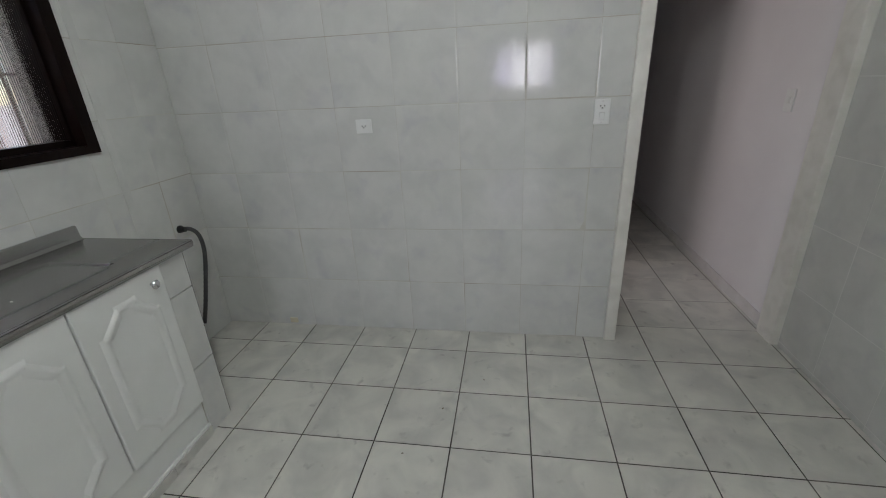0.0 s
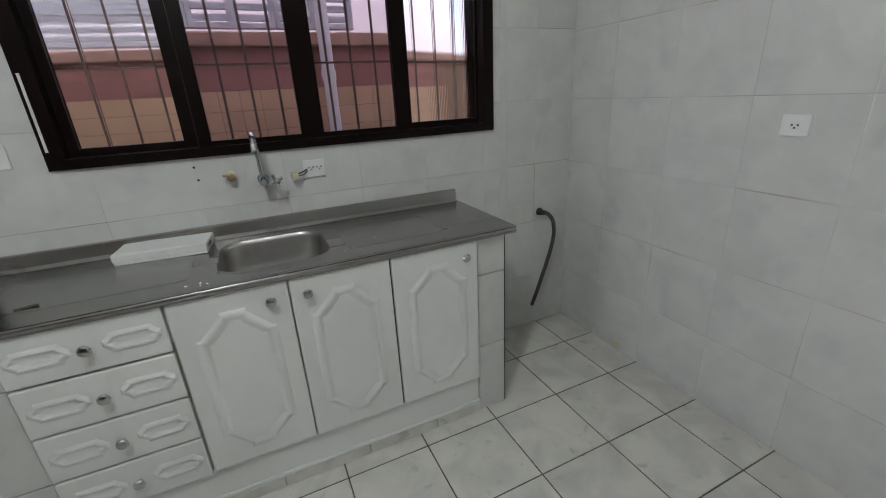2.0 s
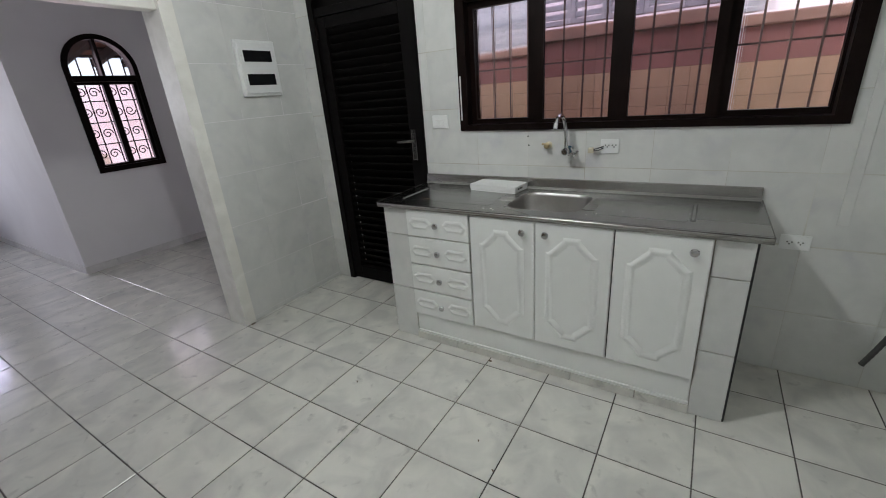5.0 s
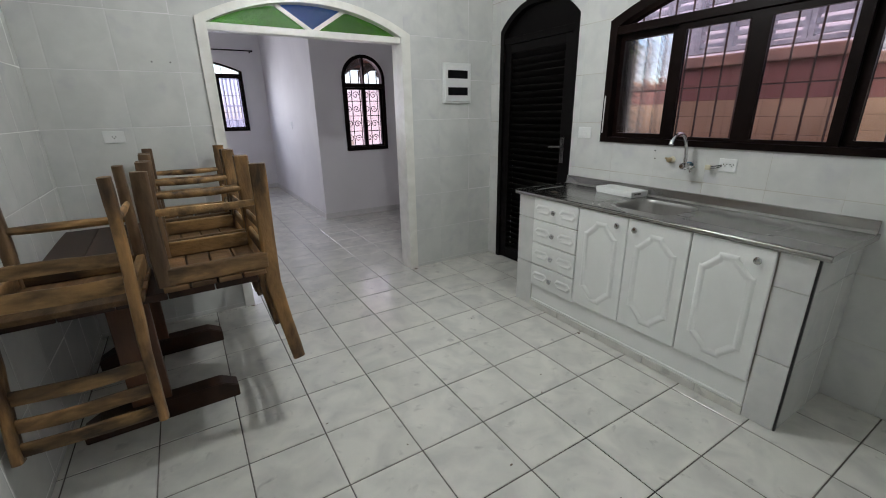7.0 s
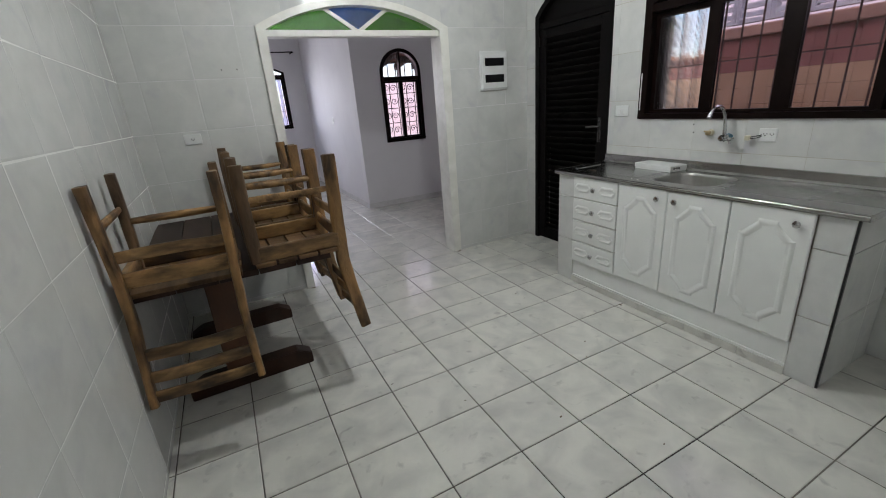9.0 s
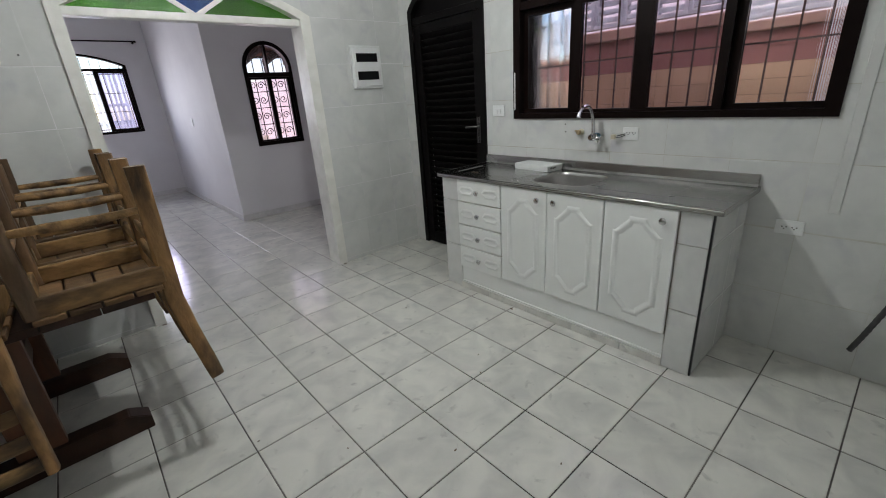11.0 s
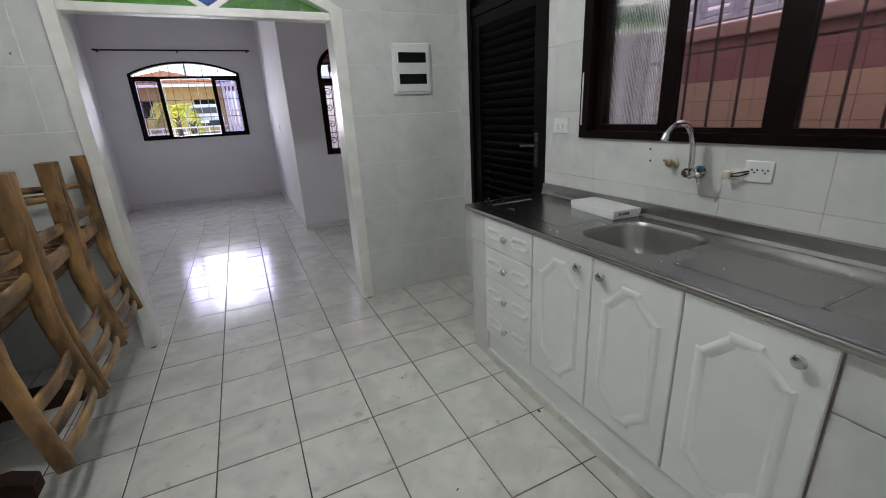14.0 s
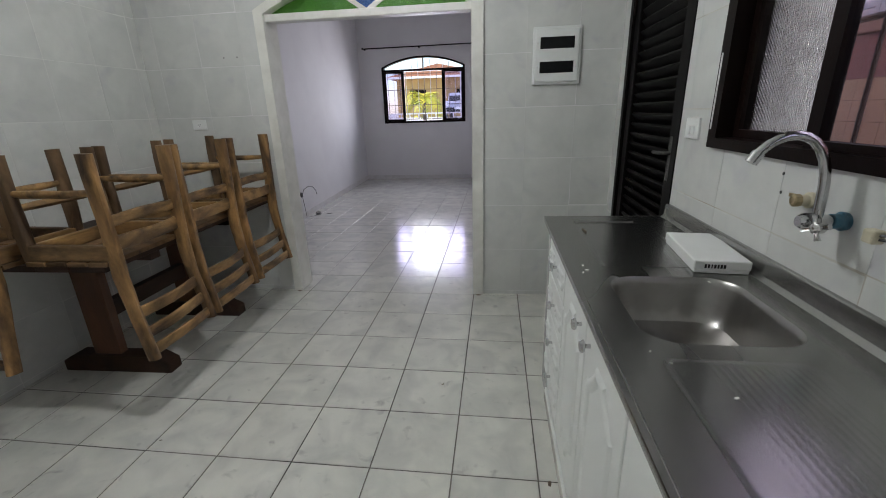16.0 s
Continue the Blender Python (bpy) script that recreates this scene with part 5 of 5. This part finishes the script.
part("pipe", tubed([(0, 0, 0), (0, 0, 3.0)], 0.05, n=16), M_PVC, pipe, smooth=True)
for z in (0.9, 1.85, 2.5):
    part("collar", tubed([(0, 0, z), (0, 0, z + 0.07)], 0.058, n=16), M_PVC, pipe, smooth=True)

# porch roof outside the narrow window
porch = thing("porch_roof", (-2.3, -4.87, 2.02), "brown timber and clay tile porch roof", "roof")
for k in range(6):
    part("rafter", boxed((-0.75 + k * 0.32, -0.1, 0.0), (-0.69 + k * 0.32, 0.93, 0.09), 0.005, 1, pose(0, 0, 0, 9, 0, 0)), M_BARK, porch)
for k in range(4):
    part("batten", boxed((-0.8, -0.05 + k * 0.3, 0.092), (1.2, -0.01 + k * 0.3, 0.115), 0.002, 1, pose(0, 0, 0, 9, 0, 0)), M_BARK, porch)
part("roof_sheet", boxed((-0.8, -0.1, 0.118), (1.2, 0.93, 0.135), 0.003, 1, pose(0, 0, 0, 9, 0, 0)), M_CLAY, porch)

# front yard
fence = thing("street_wall", (0, -10.6, -0.3), "low plastered street wall with an iron railing", "fence")
part("plinth", boxed((-7, -0.1, 0), (7, 0.1, 0.95), 0.01), M_HOUSE, fence)
for k in range(56):
    part("bar", boxed((-7 + k * 0.25, -0.012, 0.95), (-6.975 + k * 0.25, 0.012, 1.62)), M_WHITEIRON, fence)
for z in (1.0, 1.6):
    part("rail", boxed((-7, -0.016, z), (7, 0.016, z + 0.035)), M_WHITEIRON, fence)
gate = thing("slatted_gate", (-0.2, -10.45, -0.3), "tall white painted slatted metal gate to the street", "gate")
part("gate_frame", boxed((-2.7, -0.02, 0.05), (-2.64, 0.02, 2.75), 0.004), M_WHITEIRON, gate)
part("gate_frame", boxed((-0.06, -0.02, 0.05), (0.0, 0.02, 2.75), 0.004), M_WHITEIRON, gate)
for z in (0.06, 1.95, 2.69):
    part("gate_rail", boxed((-2.64, -0.015, z), (-0.06, 0.015, z + 0.06), 0.003), M_WHITEIRON, gate)
slat_data = None
for k in range(28):
    if slat_data is None:
        slat = part("slat", boxed((-0.024, -0.008, 0.121), (0.024, 0.008, 2.689), 0.002, 1), M_WHITEIRON, gate)
        slat_data = slat.data
    else:
        slat = new("slat", slat_data)
        slat.parent = gate
    slat.matrix_basis = pose(-2.585 + k * 0.0915, 0, 0)
bank = finish("raised_street", boxed((-60, -90, -0.3), (60, -18, 0.95), 0.1), M_CONCRETE)
tagged(bank, "grey concrete street on higher ground", "street", kind="structure")
house = thing("neighbour_house", (3.4, -34, 0.95), "ochre plastered house across the street with a clay tile roof", "house")
part("wall", boxed((-3.5, -6, 0), (3.5, 0, 3.3)), M_OCHRE, house)
bm = bmesh.new()
prism(bm, [(-4.3, 3.05), (4.3, 3.05), (0, 3.95)], Matrix(((1, 0, 0, 0), (0, 0, -1, 0.9), (0, 1, 0, 0), (0, 0, 0, 1))), 7.4)
part("roof", bm, M_CLAY, house)
part("eave_board", boxed((-4.3, 0.9, 2.92), (4.3, 0.94, 3.08), 0.01), M_TRIM, house)
for x in (-2.7, 1.1):
    w = part("window", boxed((x, -0.02, 1.0), (x + 1.3, 0.05, 2.1), 0.01), M_DARK, house)
    part("sill", boxed((x - 0.06, -0.02, 0.93), (x + 1.36, 0.12, 1.0), 0.01), M_TRIM, w)

# parked car
car = thing("parked_car", (1.05, -26.0, 0.95, 0, 0, 90), "grey parked car in the street outside", "car")
bm = bmesh.new()
side = [(-2.0, 0.35), (2.0, 0.35), (2.05, 0.75), (1.95, 0.92), (1.0, 1.0), (-1.1, 1.0), (-1.95, 0.95), (-2.05, 0.7)]
prism(bm, side, Matrix(((1, 0, 0, 0), (0, 0, -1, 0.82), (0, 1, 0, 0), (0, 0, 0, 1))), 1.64)
bmesh.ops.bevel(bm, geom=bm.edges[:], offset=0.05, segments=3, affect="EDGES")
part("body", bm, M_CARPAINT, car, smooth=True)
bm = bmesh.new()
prism(bm, [(-1.25, 0.98), (1.0, 0.98), (0.35, 1.48), (-0.85, 1.5)], Matrix(((1, 0, 0, 0), (0, 0, -1, 0.70), (0, 1, 0, 0), (0, 0, 0, 1))), 1.4)
bmesh.ops.bevel(bm, geom=bm.edges[:], offset=0.05, segments=3, affect="EDGES")
part("cabin", bm, M_CARPAINT, car, smooth=True)
for x0, x1 in ((-0.95, -0.25), (-0.18, 0.5)):
    part("side_window", boxed((x0, 0.69, 1.05), (x1, 0.715, 1.38), 0.02), M_BLACK, car)
for x in (-1.3, 1.3):
    for y in (-0.72, 0.72):
        wh = part("wheel", lathed([(0.2, -0.1), (0.31, -0.1), (0.33, -0.06), (0.33, 0.06), (0.31, 0.1), (0.2, 0.1)], pose(x, y, 0.33, 90, 0, 0)), M_RUBBER, car, smooth=True)
        part("rim", lathed([(0.05, -0.105), (0.2, -0.102), (0.2, 0.102), (0.05, 0.105)], pose(x, y, 0.33, 90, 0, 0)), M_CHROME, wh)
for x in (-2.03, 1.97):
    for y in (-0.76, 0.5):
        part("headlight", boxed((x, y, 0.72), (x + 0.06, y + 0.26, 0.86), 0.02), M_PLASTIC, car)
part("windscreen", boxed((-0.012, -0.6, 0.0), (0.012, 0.6, 0.46), 0.01, 2, pose(0.99, 0, 1.02, 0, -52, 0)), M_BLACK, car)
part("bumper", boxed((1.98, -0.78, 0.36), (2.1, 0.78, 0.62), 0.04, 2), M_BLACK, car)
part("number_plate", boxed((2.1, -0.2, 0.5), (2.11, 0.2, 0.63), 0.003, 1), M_PLASTIC, car)


def palm(place, height, seed):
    """A small palm: a ringed trunk and arching fronds, each with its own leaflets."""
    rng = random.Random(seed)
    t = thing("garden_palm", place, "small palm with yellow-green fronds in the front yard", "palm")
    top = height * 0.7
    pts = [(0.03 * math.sin(i), 0.02 * math.cos(i * 1.3), top * i / 9) for i in range(10)]
    part("trunk", tubed(pts, [(0.085 if i % 2 else 0.075) - 0.003 * i for i in range(10)], n=10, wob=0.15), M_BARK, t, smooth=True)
    for k in range(15):
        a = k * 2.4 + rng.uniform(-0.2, 0.2)
        reach, lift = rng.uniform(0.55, 0.85), rng.uniform(0.25, 0.75)
        out = Vector((math.cos(a), math.sin(a), 0))
        side = Vector((-math.sin(a), math.cos(a), 0))
        spine = [Vector(pts[-1]) + out * reach * f + Vector((0, 0, height * 0.36 * (lift * 1.9 * f - (0.55 + lift) * f * f * 1.25))) for f in (q / 16 for q in range(17))]
        bm = bmesh.new()
        tube(bm, spine, [0.012 - 0.0006 * q for q in range(17)], n=5)
        for q in range(2, 17):
            long = 0.30 * math.sin(math.pi * (0.18 + 0.75 * q / 17))
            ahead = (spine[q] - spine[q - 1]).normalized()
            for sgn in (-1, 1):
                way = (side * sgn + ahead * 0.7 + Vector((0, 0, rng.uniform(-0.55, 0.1)))).normalized()
                wide = ahead * 0.017
                mid, tip = spine[q] + way * long * 0.5 + Vector((0, 0, 0.012)), spine[q] + way * long - Vector((0, 0, 0.05 * rng.random()))
                vs = [bm.verts.new(v) for v in (spine[q] - wide * 0.4, spine[q] + wide * 0.4, mid + wide, tip, mid - wide)]
                bm.faces.new((vs[0], vs[1], vs[2], vs[4]))
                bm.faces.new((vs[2], vs[3], vs[4]))
        part("frond", bm, M_LEAF, t)
    return t


palm((0.98, -11.6, -0.3), 2.75, 4)

patch = finish("plaster_patch", boxed((-1.53, 2.2685, 0.012), (-1.475, 2.2742, 0.05), 0.003, 1), M_OLDPLASTIC)
tagged(patch, "broken tile corner with bare beige plaster", "broken tile")

# dirt lying on the kitchen floor, and dark crumbs for two chips
for k, (x, y, s, turn) in enumerate(((-0.92, -0.17, 1.0, 30), (-1.40, 0.40, 1.6, 80), (-0.30, 1.0, 1.0, 10), (0.02, 0.66, 0.7, 120), (-0.75, 0.72, 0.9, 50), (0.29, 0.33, 0.8, 15),
                                     (-0.42, 1.62, 0.8, 70), (-0.55, 1.35, 0.7, 20), (-0.24, 1.84, 0.7, 140), (-1.02, 1.6, 0.6, 100),
                                     # first two here stand in for dark chips at the foot of the arch
                                     (-1.062, -1.292, 2.2, 5), (0.395, -1.292, 2.0, 170), (-0.86, 0.60, 0.8, 35))):
    bm = bmesh.new()
    bmesh.ops.create_icosphere(bm, subdivisions=1, radius=0.006 * s)
    for v in bm.verts:
        v.co = Vector((v.co.x * (1.6 + 0.5 * noise.noise(v.co * 300)), v.co.y * 0.8, max(0, v.co.z * 0.5)))
    ob = finish("dirt_crumb", bm, M_BARK)
    ob.matrix_basis = pose(x, y, 0.0008, 0, 0, turn)
    tagged(ob, "small dark crumb for dirt and chipped tile on the floor", "dirt", "dirt on the floor")
nail = finish("nail", tubed([EAST.at(1.35, 1.58, 0.001), EAST.at(1.35, 1.582, 0.02)], [0.003, 0.004], n=8), M_BLACK)
tagged(nail, "small dark nail in the tiled wall", "nail")
for u, v in ((0.72, 1.76), (0.62, 1.76)):
    ob = finish("screw_hole", lathed([(0.005, 0.0), (0.005, 0.0012), (0.001, 0.0012)], SOUTH.matrix(u, v, 0.0004), 8), M_BLACK)
    tagged(ob, "small dark screw hole in a tile", "hole", "holes in the tiles")

# ---- tiles of the kitchen walls and of all floors ----
lay_tiles(wall_west, WEST, -1.33, 2.275, 0, CEIL, 0.411 - 2 * TU, 0.0, TU, TV, [WIN, DOOR], M_WALL_TILE, gap=0.004, side=0.0008)
lay_tiles(wall_north, NORTH, -1.965, 0.425, 0, CEIL, -2.004, 0.0, TU, 0.332, [], M_WALL_TILE, side=0.0007)
lay_tiles(wall_south, SOUTH, -1.965, 1.345, 0, CEIL, -1.70, 0.03, TU, TV, [(-1.097, 0.441, 0, 2.04, 0.20)], M_WALL_TILE)
lay_tiles(wall_east, EAST, 0.0, EAST_LEN, 0, CEIL, 0.28, 0.03, TU, TV, [], M_WALL_TILE, gap=0.0036, side=0.0016)

FP = Plane((0, 0, 0), (1, 0, 0), (0, 0, 1))
PX, PY, FX, FY = 0.3345, 0.338, -0.021, 0.05
ROOMS = ((-1.965, 1.5, -1.4, 2.25), (0.40, 1.35, 2.2, 5.75), (-1.05, 0.42, -1.5, -1.3), (-2.55, 1.5, -3.79, -1.48), (-0.945, 1.62, -7.22, -3.7), (-1.94, 0.44, 2.4, 5.75))
rng = random.Random(5)
nearest, rest = [], []
for i in range(-9, 6):
    for j in range(-23, 18):
        x0, y0 = FX + i * PX, FY + j * PY
        if any(x0 < r[1] and x0 + PX > r[0] and y0 < r[3] and y0 + PY > r[2] for r in ROOMS):
            (nearest if y0 > -5.2 and not (y0 > 2.4 and x0 < 0.3) else rest).append((x0, y0))
me = tile_mesh(PX - 0.0055, PY - 0.0055, M_FLOOR_TILE, 0.008, 0.0026, 0.0020)
for x0, y0 in nearest:
    ob = new("tile", me)
    ob.parent = floor if y0 > -1.5 else floor_living
    ob.matrix_basis = pose(x0 + PX / 2, y0 + PY / 2, -0.008 + rng.uniform(0, 0.0006), rng.gauss(0, 0.05), rng.gauss(0, 0.05), 0)
verts, faces = [], []
for x0, y0 in rest:
    k = len(verts)
    verts += [(x0 + 0.002, y0 + 0.002, 0), (x0 + PX - 0.002, y0 + 0.002, 0), (x0 + PX - 0.002, y0 + PY - 0.002, 0), (x0 + 0.002, y0 + PY - 0.002, 0)]
    faces.append((k, k + 1, k + 2, k + 3))
me = bpy.data.meshes.new("far_tiles")
me.from_pydata(verts, [], faces)
me.materials.append(M_FLOOR_TILE)
far = new("far_tiles", me)
far.parent = floor_living
tagged(far, kind="stuff")
